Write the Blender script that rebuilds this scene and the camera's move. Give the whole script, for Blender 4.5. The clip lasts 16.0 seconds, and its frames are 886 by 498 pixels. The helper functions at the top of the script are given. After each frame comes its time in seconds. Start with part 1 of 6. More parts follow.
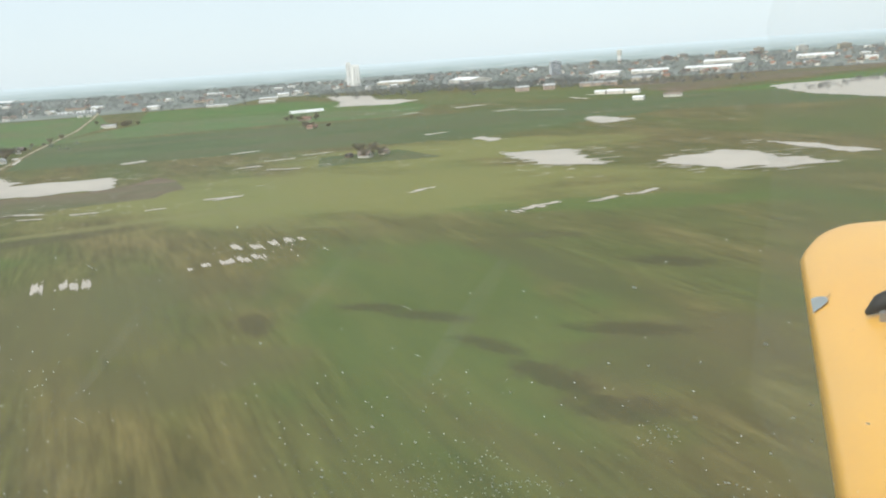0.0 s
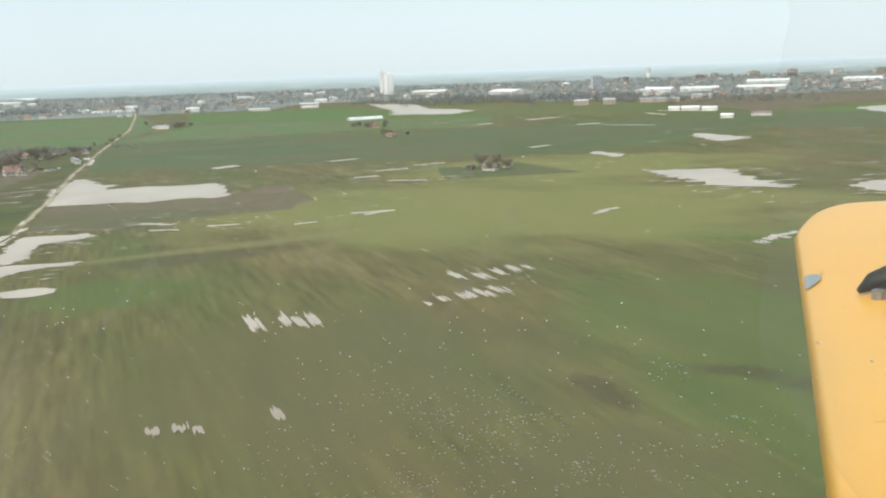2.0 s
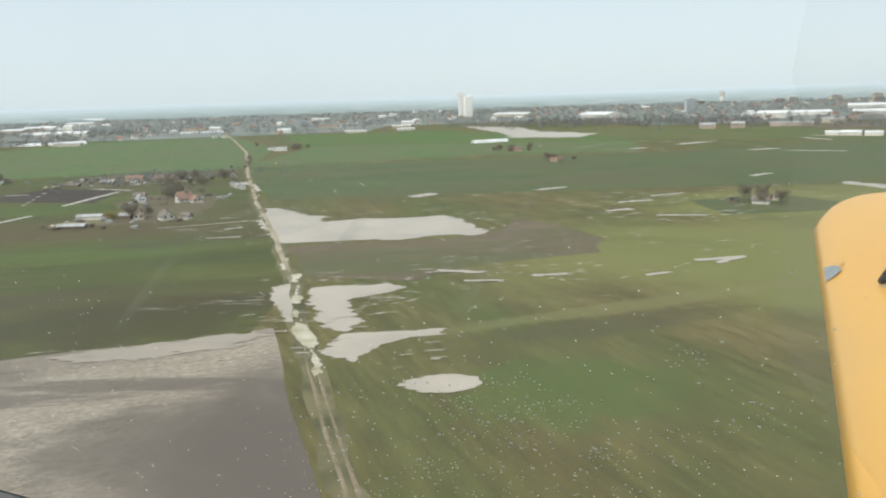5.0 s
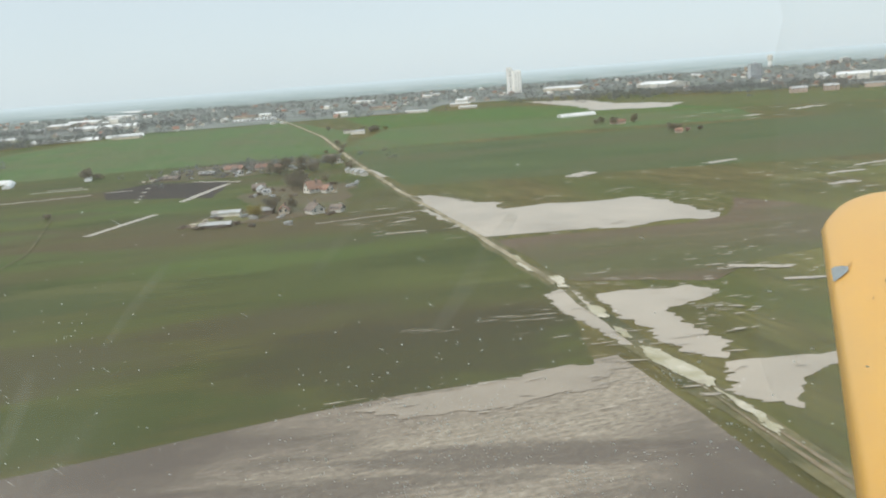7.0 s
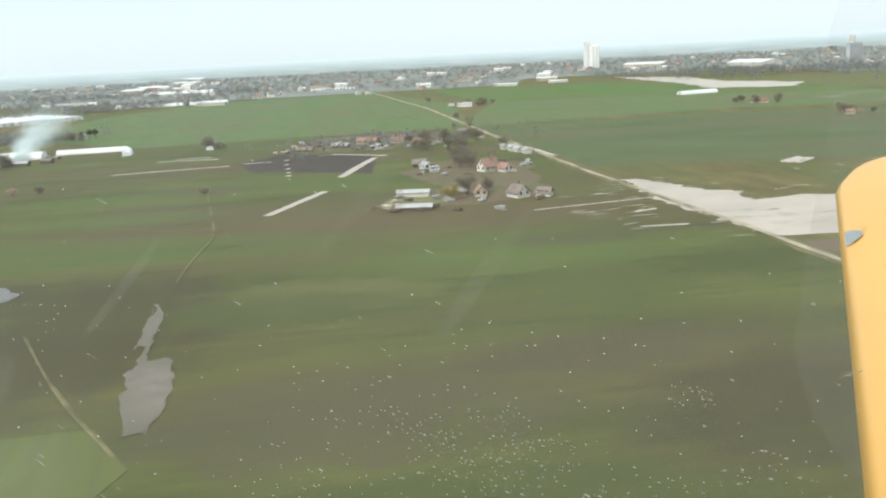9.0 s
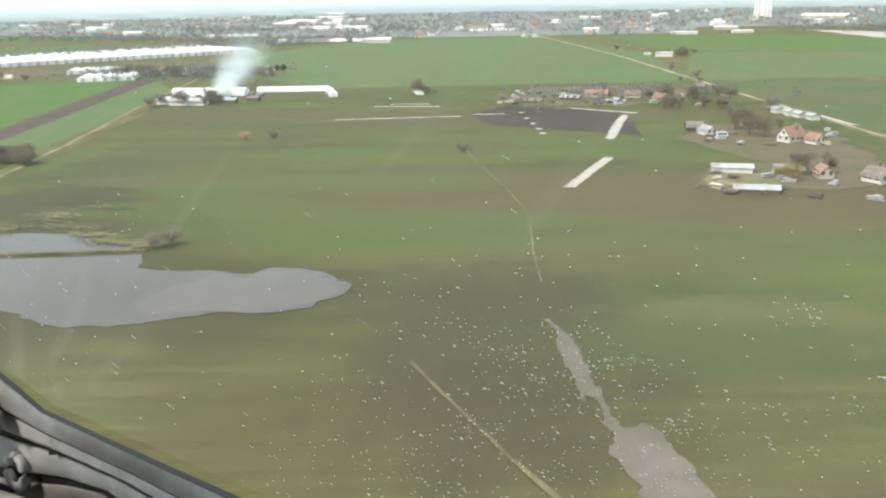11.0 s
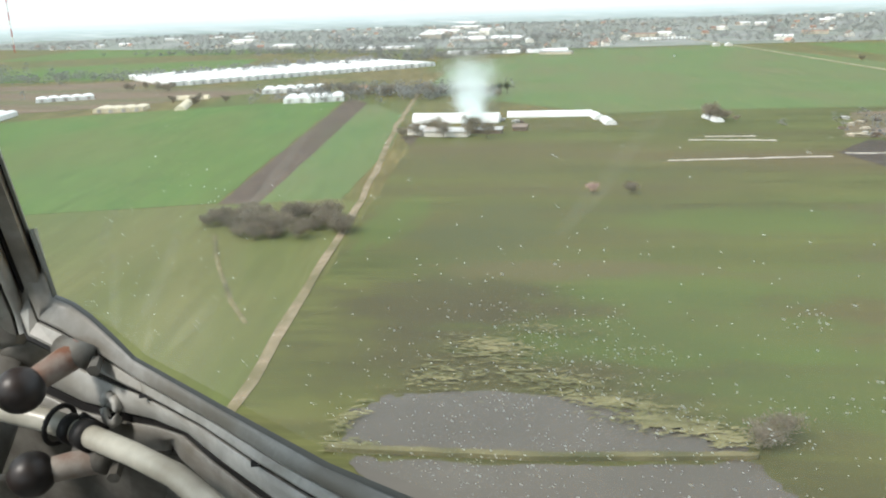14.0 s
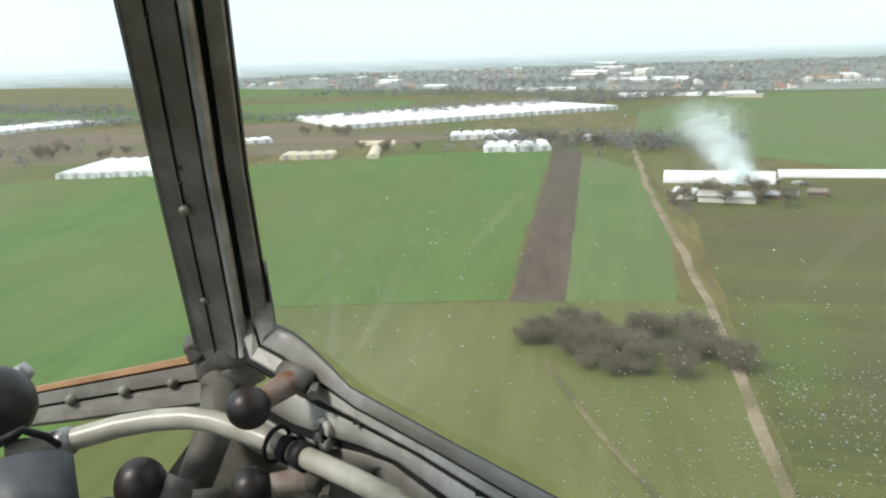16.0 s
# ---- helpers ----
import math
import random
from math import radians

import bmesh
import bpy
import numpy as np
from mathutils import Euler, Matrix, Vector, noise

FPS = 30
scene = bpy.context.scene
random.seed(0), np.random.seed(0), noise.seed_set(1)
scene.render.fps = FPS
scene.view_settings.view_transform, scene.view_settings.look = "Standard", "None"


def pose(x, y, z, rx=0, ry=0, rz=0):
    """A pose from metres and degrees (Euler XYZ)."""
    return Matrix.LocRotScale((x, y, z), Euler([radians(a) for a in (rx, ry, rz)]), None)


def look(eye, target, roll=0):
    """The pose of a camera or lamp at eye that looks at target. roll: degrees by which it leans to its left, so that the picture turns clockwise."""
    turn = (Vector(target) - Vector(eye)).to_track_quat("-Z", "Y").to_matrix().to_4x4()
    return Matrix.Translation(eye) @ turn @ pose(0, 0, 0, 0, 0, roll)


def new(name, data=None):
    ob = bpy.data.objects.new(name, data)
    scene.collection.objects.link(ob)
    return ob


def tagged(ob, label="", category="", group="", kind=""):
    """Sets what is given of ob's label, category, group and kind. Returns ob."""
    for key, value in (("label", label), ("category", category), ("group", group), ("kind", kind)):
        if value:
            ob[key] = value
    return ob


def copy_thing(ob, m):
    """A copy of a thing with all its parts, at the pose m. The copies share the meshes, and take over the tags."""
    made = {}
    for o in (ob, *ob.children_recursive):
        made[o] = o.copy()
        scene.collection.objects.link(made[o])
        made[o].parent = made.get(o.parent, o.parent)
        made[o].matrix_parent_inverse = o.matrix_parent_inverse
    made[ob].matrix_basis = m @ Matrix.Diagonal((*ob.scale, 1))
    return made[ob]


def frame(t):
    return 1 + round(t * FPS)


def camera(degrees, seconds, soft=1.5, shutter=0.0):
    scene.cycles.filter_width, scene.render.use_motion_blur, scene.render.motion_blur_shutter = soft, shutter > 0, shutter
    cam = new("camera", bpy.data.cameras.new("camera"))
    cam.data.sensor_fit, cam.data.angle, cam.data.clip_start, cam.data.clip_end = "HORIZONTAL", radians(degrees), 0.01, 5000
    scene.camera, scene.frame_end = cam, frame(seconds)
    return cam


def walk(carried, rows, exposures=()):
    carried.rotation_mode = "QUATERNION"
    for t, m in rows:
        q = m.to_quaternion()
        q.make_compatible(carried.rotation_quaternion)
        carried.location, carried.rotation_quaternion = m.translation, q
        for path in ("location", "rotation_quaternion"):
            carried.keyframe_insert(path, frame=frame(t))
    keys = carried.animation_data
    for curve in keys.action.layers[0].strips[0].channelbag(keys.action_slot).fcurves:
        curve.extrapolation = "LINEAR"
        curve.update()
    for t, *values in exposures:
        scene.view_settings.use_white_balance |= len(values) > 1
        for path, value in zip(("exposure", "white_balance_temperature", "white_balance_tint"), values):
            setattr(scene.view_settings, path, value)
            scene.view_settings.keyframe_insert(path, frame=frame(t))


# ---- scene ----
# the camera is held in the cockpit of a low-flying biplane
cam = camera(56.00, 16.0, soft=2.1)
CAMERA_ROWS = (
    (0.00, pose(55.433, -26.855, 46.461, 77.194, 3.885, -1.738)),
    (0.50, pose(40.723, -17.563, 46.424, 77.143, 3.635, -2.348)),
    (1.00, pose(26.267, -8.256, 46.339, 77.192, 2.908, -2.351)),
    (1.50, pose(11.755, 1.229, 46.329, 77.572, 2.583, -1.379)),
    (2.00, pose(-3.046, 10.834, 46.352, 78.003, 2.058, -1.112)),
    (2.50, pose(-17.898, 20.339, 46.401, 78.350, 1.960, -1.115)),
    (3.00, pose(-32.642, 29.651, 46.487, 78.685, 1.908, -0.862)),
    (3.50, pose(-47.461, 38.835, 46.650, 78.937, 2.049, -0.328)),
    (4.00, pose(-62.347, 47.994, 46.663, 79.157, 1.548, 0.420)),
    (4.20, pose(-68.291, 51.836, 46.629, 79.315, 1.572, 0.723)),
    (4.55, pose(-78.699, 58.619, 46.522, 79.491, 1.497, 1.179)),
    (4.90, pose(-89.091, 65.822, 46.264, 79.623, 1.691, 1.522)),
    (5.25, pose(-99.461, 73.230, 45.924, 79.684, 2.070, 1.787)),
    (5.60, pose(-109.805, 80.624, 45.570, 79.646, 2.549, 2.010)),
    (5.95, pose(-120.115, 87.787, 45.270, 79.480, 3.044, 2.224)),
    (6.30, pose(-130.388, 94.502, 45.091, 79.161, 3.470, 2.467)),
    (6.50, pose(-136.267, 98.339, 45.041, 78.846, 3.746, 2.607)),
    (7.00, pose(-150.893, 107.340, 44.902, 78.348, 4.197, 3.004)),
    (7.50, pose(-165.445, 116.005, 44.848, 77.896, 3.883, 3.482)),
    (8.00, pose(-180.029, 124.512, 44.946, 77.528, 3.858, 4.260)),
    (8.50, pose(-194.730, 132.798, 45.114, 77.213, 3.171, 5.270)),
    (9.00, pose(-209.619, 141.110, 45.310, 76.818, 2.941, 6.213)),
    (9.50, pose(-224.625, 149.684, 45.501, 76.200, 2.266, 7.627)),
    (10.00, pose(-239.571, 158.148, 45.724, 75.188, 1.852, 9.965)),
    (10.20, pose(-245.640, 161.427, 45.793, 74.573, 1.576, 11.157)),
    (10.55, pose(-256.243, 167.183, 46.056, 73.876, 1.280, 12.819)),
    (10.90, pose(-267.022, 172.762, 46.491, 73.388, 1.083, 14.278)),
    (11.25, pose(-277.956, 178.248, 47.010, 73.072, 0.987, 15.533)),
    (11.60, pose(-289.021, 183.724, 47.525, 72.894, 0.992, 16.584)),
    (11.95, pose(-300.196, 189.272, 47.946, 72.817, 1.101, 17.433)),
    (12.30, pose(-311.459, 194.976, 48.185, 72.808, 1.314, 18.079)),
    (12.50, pose(-317.836, 198.282, 48.261, 72.771, 1.300, 18.275)),
    (13.00, pose(-334.057, 206.594, 48.422, 72.831, 1.847, 19.169)),
    (13.50, pose(-350.549, 214.675, 48.466, 73.490, 2.039, 20.341)),
    (14.00, pose(-367.102, 223.166, 48.454, 74.000, 1.948, 21.721)),
    (14.50, pose(-384.066, 231.959, 48.640, 74.639, 2.107, 23.019)),
    (15.00, pose(-401.011, 240.852, 48.908, 75.190, 2.353, 24.489)),
    (15.50, pose(-418.280, 249.422, 49.134, 75.818, 2.433, 26.536)),
    (16.00, pose(-435.939, 257.844, 49.267, 76.887, 1.980, 29.933)),
)
AIRCRAFT_ROWS = (
    (0.00, pose(55.418, -26.874, 46.447, -1.096, 2.087, 67.323)),
    (0.50, pose(40.708, -17.580, 46.405, -0.922, 1.542, 67.388)),
    (1.00, pose(26.254, -8.268, 46.329, -0.863, 0.319, 67.494)),
    (1.50, pose(11.747, 1.220, 46.322, -0.839, -0.396, 67.662)),
    (2.00, pose(-3.047, 10.829, 46.351, -0.799, -0.576, 67.988)),
    (2.50, pose(-17.894, 20.336, 46.399, -0.659, -0.408, 68.386)),
    (3.00, pose(-32.637, 29.647, 46.486, -0.650, -0.794, 68.815)),
    (3.50, pose(-47.456, 38.822, 46.643, -0.687, -1.231, 69.136)),
    (4.00, pose(-62.341, 47.974, 46.657, -0.558, -2.869, 69.383)),
    (4.20, pose(-68.291, 51.836, 46.629, -0.559, -3.176, 69.475)),
    (4.55, pose(-78.699, 58.619, 46.522, -0.637, -3.261, 69.552)),
    (4.90, pose(-89.091, 65.822, 46.264, -0.769, -2.920, 69.563)),
    (5.25, pose(-99.461, 73.230, 45.924, -0.904, -2.323, 69.556)),
    (5.60, pose(-109.805, 80.624, 45.570, -0.992, -1.642, 69.579)),
    (5.95, pose(-120.115, 87.787, 45.270, -0.983, -1.049, 69.680)),
    (6.30, pose(-130.388, 94.502, 45.091, -0.828, -0.715, 69.908)),
    (6.50, pose(-136.271, 98.333, 45.039, -0.654, -0.707, 70.113)),
    (7.00, pose(-150.910, 107.335, 44.895, 0.003, -0.735, 70.613)),
    (7.50, pose(-165.468, 115.996, 44.834, 0.393, -1.071, 71.296)),
    (8.00, pose(-180.060, 124.495, 44.926, 1.015, -1.805, 71.786)),
    (8.50, pose(-194.756, 132.767, 45.090, 1.022, -2.268, 72.315)),
    (9.00, pose(-209.632, 141.063, 45.289, 0.556, -2.413, 72.885)),
    (9.50, pose(-224.640, 149.626, 45.485, -0.118, -2.582, 73.447)),
    (10.00, pose(-239.586, 158.095, 45.718, -0.383, -2.030, 73.200)),
    (10.20, pose(-245.654, 161.375, 45.792, -0.566, -1.872, 73.153)),
    (10.55, pose(-256.258, 167.126, 46.059, -1.280, -1.633, 74.252)),
    (10.90, pose(-267.041, 172.693, 46.504, -1.987, -1.915, 74.243)),
    (11.25, pose(-277.982, 178.163, 47.035, -2.580, -2.522, 73.580)),
    (11.60, pose(-289.055, 183.624, 47.562, -2.973, -3.229, 72.706)),
    (11.95, pose(-300.236, 189.160, 47.991, -3.124, -3.780, 72.066)),
    (12.30, pose(-311.501, 194.859, 48.234, -3.027, -3.921, 72.105)),
    (12.50, pose(-317.877, 198.165, 48.311, -2.489, -3.515, 72.346)),
    (13.00, pose(-334.095, 206.503, 48.456, -0.581, -2.286, 73.340)),
    (13.50, pose(-350.589, 214.606, 48.480, 0.499, -2.788, 74.095)),
    (14.00, pose(-367.145, 223.120, 48.449, 1.270, -3.326, 75.076)),
    (14.50, pose(-384.104, 231.918, 48.639, 1.264, -2.983, 74.998)),
    (15.00, pose(-401.044, 240.816, 48.912, 1.254, -2.520, 75.096)),
    (15.50, pose(-418.301, 249.404, 49.127, 1.506, -2.918, 75.317)),
    (16.00, pose(-435.939, 257.844, 49.267, 0.840, -1.328, 74.168)),
)
EXPOSURES = ((0.0, 0.64), (1.5, 0.62), (3.5, 0.55), (4.2, 0.52), (6.3, 0.42), (7.0, 0.42), (8.0, 0.58), (9.0, 0.77), (10.2, 0.95), (12.3, 1.15), (14.0, 1.08), (15.5, 0.95), (16.0, 0.88))
walk(cam, CAMERA_ROWS, EXPOSURES)

# ---- light: thin high overcast with a hazy sun ----
SUN_EL, SUN_AZ = 48.0, 215.0
world = bpy.data.worlds.new("sky")
scene.world = world
world.use_nodes = True
wn, wl = world.node_tree.nodes, world.node_tree.links
sky = wn.new("ShaderNodeTexSky")
sky.sky_type = 'NISHITA'
sky.sun_disc = False
sky.sun_elevation, sky.sun_rotation = radians(SUN_EL), radians(SUN_AZ)
sky.air_density, sky.dust_density, sky.ozone_density = 1.0, 1.0, 1.0
veil = wn.new("ShaderNodeMixRGB")
veil.inputs[0].default_value = 0.88
veil.inputs[2].default_value = (4.95, 5.75, 6.1, 1)
wl.new(sky.outputs[0], veil.inputs[1])
wl.new(veil.outputs[0], wn["Background"].inputs[0])
wn["Background"].inputs[1].default_value = 0.109
sun = new("sun", bpy.data.lights.new("sun", "SUN"))
sun.data.energy, sun.data.angle, sun.data.color = 1.7, radians(10), (1.0, 0.95, 0.87)
sx, sy = math.sin(radians(SUN_AZ)), math.cos(radians(SUN_AZ))
sun.matrix_world = look((sx * 100, sy * 100, 100 * math.tan(radians(SUN_EL))), (0, 0, 0))

rng = random.Random(7)


# ---- materials ----
def mat(name, c1, c2, scale=1.0, rough=0.9, c3=None, scale3=0.05, turn=0.0, stretch=(1, 1, 1), bump=0.0, metal=0.0, spec=0.3, lo=0.35, hi=0.65, rand=0.0, rows=0.0, row_width=1.6, soft=False):
    """A surface with grain between c1 and c2, larger patches of c3, and drilled rows of that strength; soft: light shines through."""
    m = bpy.data.materials.new(name)
    m.use_nodes = True
    n, l = m.node_tree.nodes, m.node_tree.links
    b = n["Principled BSDF"]
    tc, mp = n.new("ShaderNodeTexCoord"), n.new("ShaderNodeMapping")
    mp.vector_type = 'TEXTURE'
    mp.inputs["Rotation"].default_value = (0, 0, radians(turn))
    mp.inputs["Scale"].default_value = [1 / s for s in stretch]
    l.new(tc.outputs["Object"], mp.inputs[0])
    no = n.new("ShaderNodeTexNoise")
    no.inputs["Scale"].default_value, no.inputs["Detail"].default_value, no.inputs["Roughness"].default_value = scale, 8, 0.65
    l.new(mp.outputs[0], no.inputs["Vector"])
    ra = n.new("ShaderNodeMapRange")
    ra.inputs[1].default_value, ra.inputs[2].default_value = lo, hi
    l.new(no.outputs[0], ra.inputs[0])
    mx = n.new("ShaderNodeMixRGB")
    mx.inputs[1].default_value, mx.inputs[2].default_value = (*c1, 1), (*c2, 1)
    l.new(ra.outputs[0], mx.inputs[0])
    out = mx.outputs[0]
    if c3:
        n3 = n.new("ShaderNodeTexNoise")
        n3.inputs["Scale"].default_value, n3.inputs["Detail"].default_value = scale3, 5
        l.new(mp.outputs[0], n3.inputs["Vector"])
        r3 = n.new("ShaderNodeMapRange")
        r3.inputs[1].default_value, r3.inputs[2].default_value = 0.42, 0.66
        l.new(n3.outputs[0], r3.inputs[0])
        m3 = n.new("ShaderNodeMixRGB")
        m3.inputs[2].default_value = (*c3, 1)
        l.new(r3.outputs[0], m3.inputs[0])
        l.new(out, m3.inputs[1])
        out = m3.outputs[0]
    if rows:
        m2, n2, r2, h2 = (n.new("ShaderNode" + k) for k in ("Mapping", "TexNoise", "MapRange", "HueSaturation"))
        m2.vector_type = 'TEXTURE'
        m2.inputs["Rotation"].default_value = (0, 0, radians(turn))
        m2.inputs["Scale"].default_value = (row_width * 14, row_width, 1) if stretch[0] < stretch[1] else (row_width, row_width * 14, 1)
        l.new(tc.outputs["Object"], m2.inputs[0]), l.new(m2.outputs[0], n2.inputs["Vector"])
        n2.inputs["Scale"].default_value, n2.inputs["Detail"].default_value, n2.inputs["Roughness"].default_value = 1.0, 5, 0.7
        r2.inputs[1].default_value, r2.inputs[2].default_value, r2.inputs[3].default_value, r2.inputs[4].default_value = 0.3, 0.7, 1 - rows, 1 + rows
        l.new(n2.outputs[0], r2.inputs[0]), l.new(r2.outputs[0], h2.inputs["Value"]), l.new(out, h2.inputs["Color"])
        out = h2.outputs[0]
    if rand:
        oi, hs, rr = n.new("ShaderNodeObjectInfo"), n.new("ShaderNodeHueSaturation"), n.new("ShaderNodeMapRange")
        rr.inputs[3].default_value, rr.inputs[4].default_value = 1 - rand, 1 + rand
        l.new(oi.outputs["Random"], rr.inputs[0])
        l.new(rr.outputs[0], hs.inputs["Value"])
        l.new(out, hs.inputs["Color"])
        out = hs.outputs[0]
    l.new(out, b.inputs["Base Color"])
    b.inputs["Roughness"].default_value, b.inputs["Metallic"].default_value = rough, metal
    b.inputs["Specular IOR Level"].default_value = spec
    if bump:
        bp = n.new("ShaderNodeBump")
        bp.inputs["Strength"].default_value, bp.inputs["Distance"].default_value = bump, 0.3 / max(scale, 0.1) ** 0.5
        l.new(no.outputs[0], bp.inputs["Height"])
        l.new(bp.outputs[0], b.inputs["Normal"])
    if soft:
        tl, ms = n.new("ShaderNodeBsdfTranslucent"), n.new("ShaderNodeMixShader")
        ms.inputs[0].default_value = 0.5
        l.new(out, tl.inputs[0]), l.new(b.outputs[0], ms.inputs[1]), l.new(tl.outputs[0], ms.inputs[2])
        l.new(ms.outputs[0], n["Material Output"].inputs[0])
    return m


def film(name, colour, cover, scale=6.0, low=0.0):
    """Dusty clear plastic: see-through with a thin uneven film of dust."""
    m = bpy.data.materials.new(name)
    m.use_nodes = True
    n, l = m.node_tree.nodes, m.node_tree.links
    n.remove(n["Principled BSDF"])
    tr, tl, df, a1, a2 = (n.new("ShaderNode" + k) for k in ("BsdfTransparent", "BsdfTranslucent", "BsdfDiffuse", "MixShader", "MixShader"))
    tl.inputs[0].default_value = df.inputs[0].default_value = (*colour, 1)
    l.new(tl.outputs[0], a1.inputs[1]), l.new(df.outputs[0], a1.inputs[2])
    tc, no, ra = n.new("ShaderNodeTexCoord"), n.new("ShaderNodeTexNoise"), n.new("ShaderNodeMapRange")
    no.inputs["Scale"].default_value, no.inputs["Detail"].default_value = scale, 4
    l.new(tc.outputs["Object"], no.inputs["Vector"]), l.new(no.outputs[0], ra.inputs[0])
    ra.inputs[1].default_value, ra.inputs[2].default_value, ra.inputs[3].default_value, ra.inputs[4].default_value = 0.3, 0.7, low, cover
    l.new(ra.outputs[0], a2.inputs[0]), l.new(tr.outputs[0], a2.inputs[1]), l.new(a1.outputs[0], a2.inputs[2])
    l.new(a2.outputs[0], n["Material Output"].inputs[0])
    return m


def water(name, colour, rough=0.12):
    m = mat(name, colour, tuple(c * 0.8 for c in colour), 0.05, rough, spec=0.32, bump=0.02)
    m.node_tree.nodes["Principled BSDF"].inputs["IOR"].default_value = 1.30
    return m


FURROW = 22
MEADOW = mat("meadow", (0.088, 0.077, 0.024), (0.172, 0.138, 0.051), 0.10, c3=(0.084, 0.104, 0.026), scale3=0.022, turn=FURROW, stretch=(1, 0.25, 1), bump=0.2, lo=0.34, hi=0.66, rows=0.34, row_width=1.5)
GREEN = mat("spring_crop", (0.062, 0.132, 0.024), (0.096, 0.156, 0.034), 0.05, c3=(0.104, 0.134, 0.036), scale3=0.016, turn=FURROW, stretch=(1, 0.4, 1), bump=0.2, rows=0.14, row_width=3.0)
BRIGHT = mat("young_wheat", (0.084, 0.142, 0.042), (0.116, 0.162, 0.054), 0.05, c3=(0.124, 0.138, 0.056), scale3=0.018, turn=FURROW, stretch=(1, 0.4, 1), bump=0.2, rows=0.12, row_width=3.5)
DARKGREEN = mat("dark_crop", (0.072, 0.100, 0.035), (0.098, 0.124, 0.044), 0.03, c3=(0.106, 0.108, 0.046), scale3=0.015, turn=8, stretch=(0.4, 1, 1), bump=0.2, rows=0.14, row_width=4.0)
DAMP = mat("damp_crop", (0.056, 0.069, 0.016), (0.106, 0.115, 0.029), 0.05, c3=(0.104, 0.082, 0.035), scale3=0.016, turn=15, stretch=(0.2, 1, 1), bump=0.2, rows=0.26, row_width=2.2)
OLIVE = mat("olive_meadow", (0.098, 0.112, 0.032), (0.140, 0.136, 0.048), 0.04, c3=(0.088, 0.118, 0.03), scale3=0.012, turn=FURROW, stretch=(1, 0.3, 1), bump=0.2, rows=0.14, row_width=2.5)
BROWN = mat("wet_brown_soil", (0.132, 0.092, 0.062), (0.182, 0.134, 0.088), 0.08, c3=(0.112, 0.112, 0.048), scale3=0.022, turn=6, stretch=(0.3, 1, 1), bump=0.3, rows=0.22, row_width=1.6)
PLOUGH = mat("ploughed_soil", (0.235, 0.194, 0.148), (0.450, 0.384, 0.300), 1.6, c3=(0.195, 0.158, 0.126), scale3=0.03, turn=20, stretch=(0.5, 1, 1), bump=0.8, lo=0.36, hi=0.64, rows=0.22, row_width=0.8)
SAND = mat("bright_washed_sand", (0.50, 0.45, 0.34), (0.66, 0.61, 0.49), 0.5, c3=(0.36, 0.33, 0.20), scale3=0.12, bump=0.3)
DARKSOIL = mat("dark_soil", (0.070, 0.050, 0.037), (0.118, 0.086, 0.064), 0.12, c3=(0.075, 0.064, 0.038), scale3=0.03, turn=FURROW, stretch=(1, 0.3, 1), bump=0.4, rows=0.15, row_width=1.2)
BURNT = mat("burnt_soil", (0.034, 0.027, 0.022), (0.085, 0.064, 0.050), 0.12, c3=(0.052, 0.040, 0.030), scale3=0.04, turn=10, stretch=(0.3, 1, 1), bump=0.4)
TRACK = mat("dirt_track", (0.36, 0.30, 0.20), (0.50, 0.44, 0.32), 0.35, c3=(0.20, 0.17, 0.10), scale3=0.06, bump=0.3)
FARMTRACK = mat("brown_farm_track", (0.215, 0.165, 0.105), (0.315, 0.255, 0.170), 0.5, c3=(0.15, 0.13, 0.065), scale3=0.1, bump=0.3)
DRYGRASS = mat("dry_reed_grass", (0.165, 0.155, 0.072), (0.290, 0.265, 0.140), 0.7, c3=(0.13, 0.13, 0.058), scale3=0.2, stretch=(0.4, 1, 1), bump=0.5)
VERGE = mat("verge_grass", (0.15, 0.13, 0.06), (0.22, 0.19, 0.10), 0.5, c3=(0.08, 0.08, 0.035), scale3=0.08, bump=0.4)
MUD = mat("wet_mud", (0.138, 0.114, 0.085), (0.205, 0.176, 0.136), 0.2, 0.5, c3=(0.11, 0.098, 0.06), scale3=0.05)
WATER = water("silty_water", (0.520, 0.445, 0.355), 0.34)
MUDWATER = water("muddy_flood_water", (0.400, 0.335, 0.262), 0.4)
POND = water("deep_pond_water", (0.116, 0.101, 0.082), 0.14)
SHALLOW = water("shallow_pond_water", (0.147, 0.127, 0.102), 0.2)
BARK = mat("grey_bark", (0.11, 0.085, 0.065), (0.17, 0.14, 0.11), 3, bump=0.4, rand=0.2)
TWIG = mat("bare_twigs", (0.235, 0.195, 0.148), (0.335, 0.288, 0.228), 1.5, c3=(0.20, 0.182, 0.115), scale3=0.4, rand=0.25, soft=True)
BLOSSOM = mat("pink_blossom", (0.42, 0.27, 0.23), (0.55, 0.40, 0.35), 2, rand=0.1)
BUDS = mat("yellow_green_buds", (0.20, 0.17, 0.05), (0.30, 0.24, 0.08), 2, rand=0.1)
FIR = mat("dark_evergreen", (0.03, 0.045, 0.02), (0.05, 0.07, 0.03), 2, rand=0.2)
# bare woods lifted to pale grey: the distance haze is in this colour
WOODS = mat("hazed_far_woods", (0.235, 0.232, 0.226), (0.325, 0.320, 0.312), 0.03, c3=(0.215, 0.225, 0.200), scale3=0.01, soft=True)
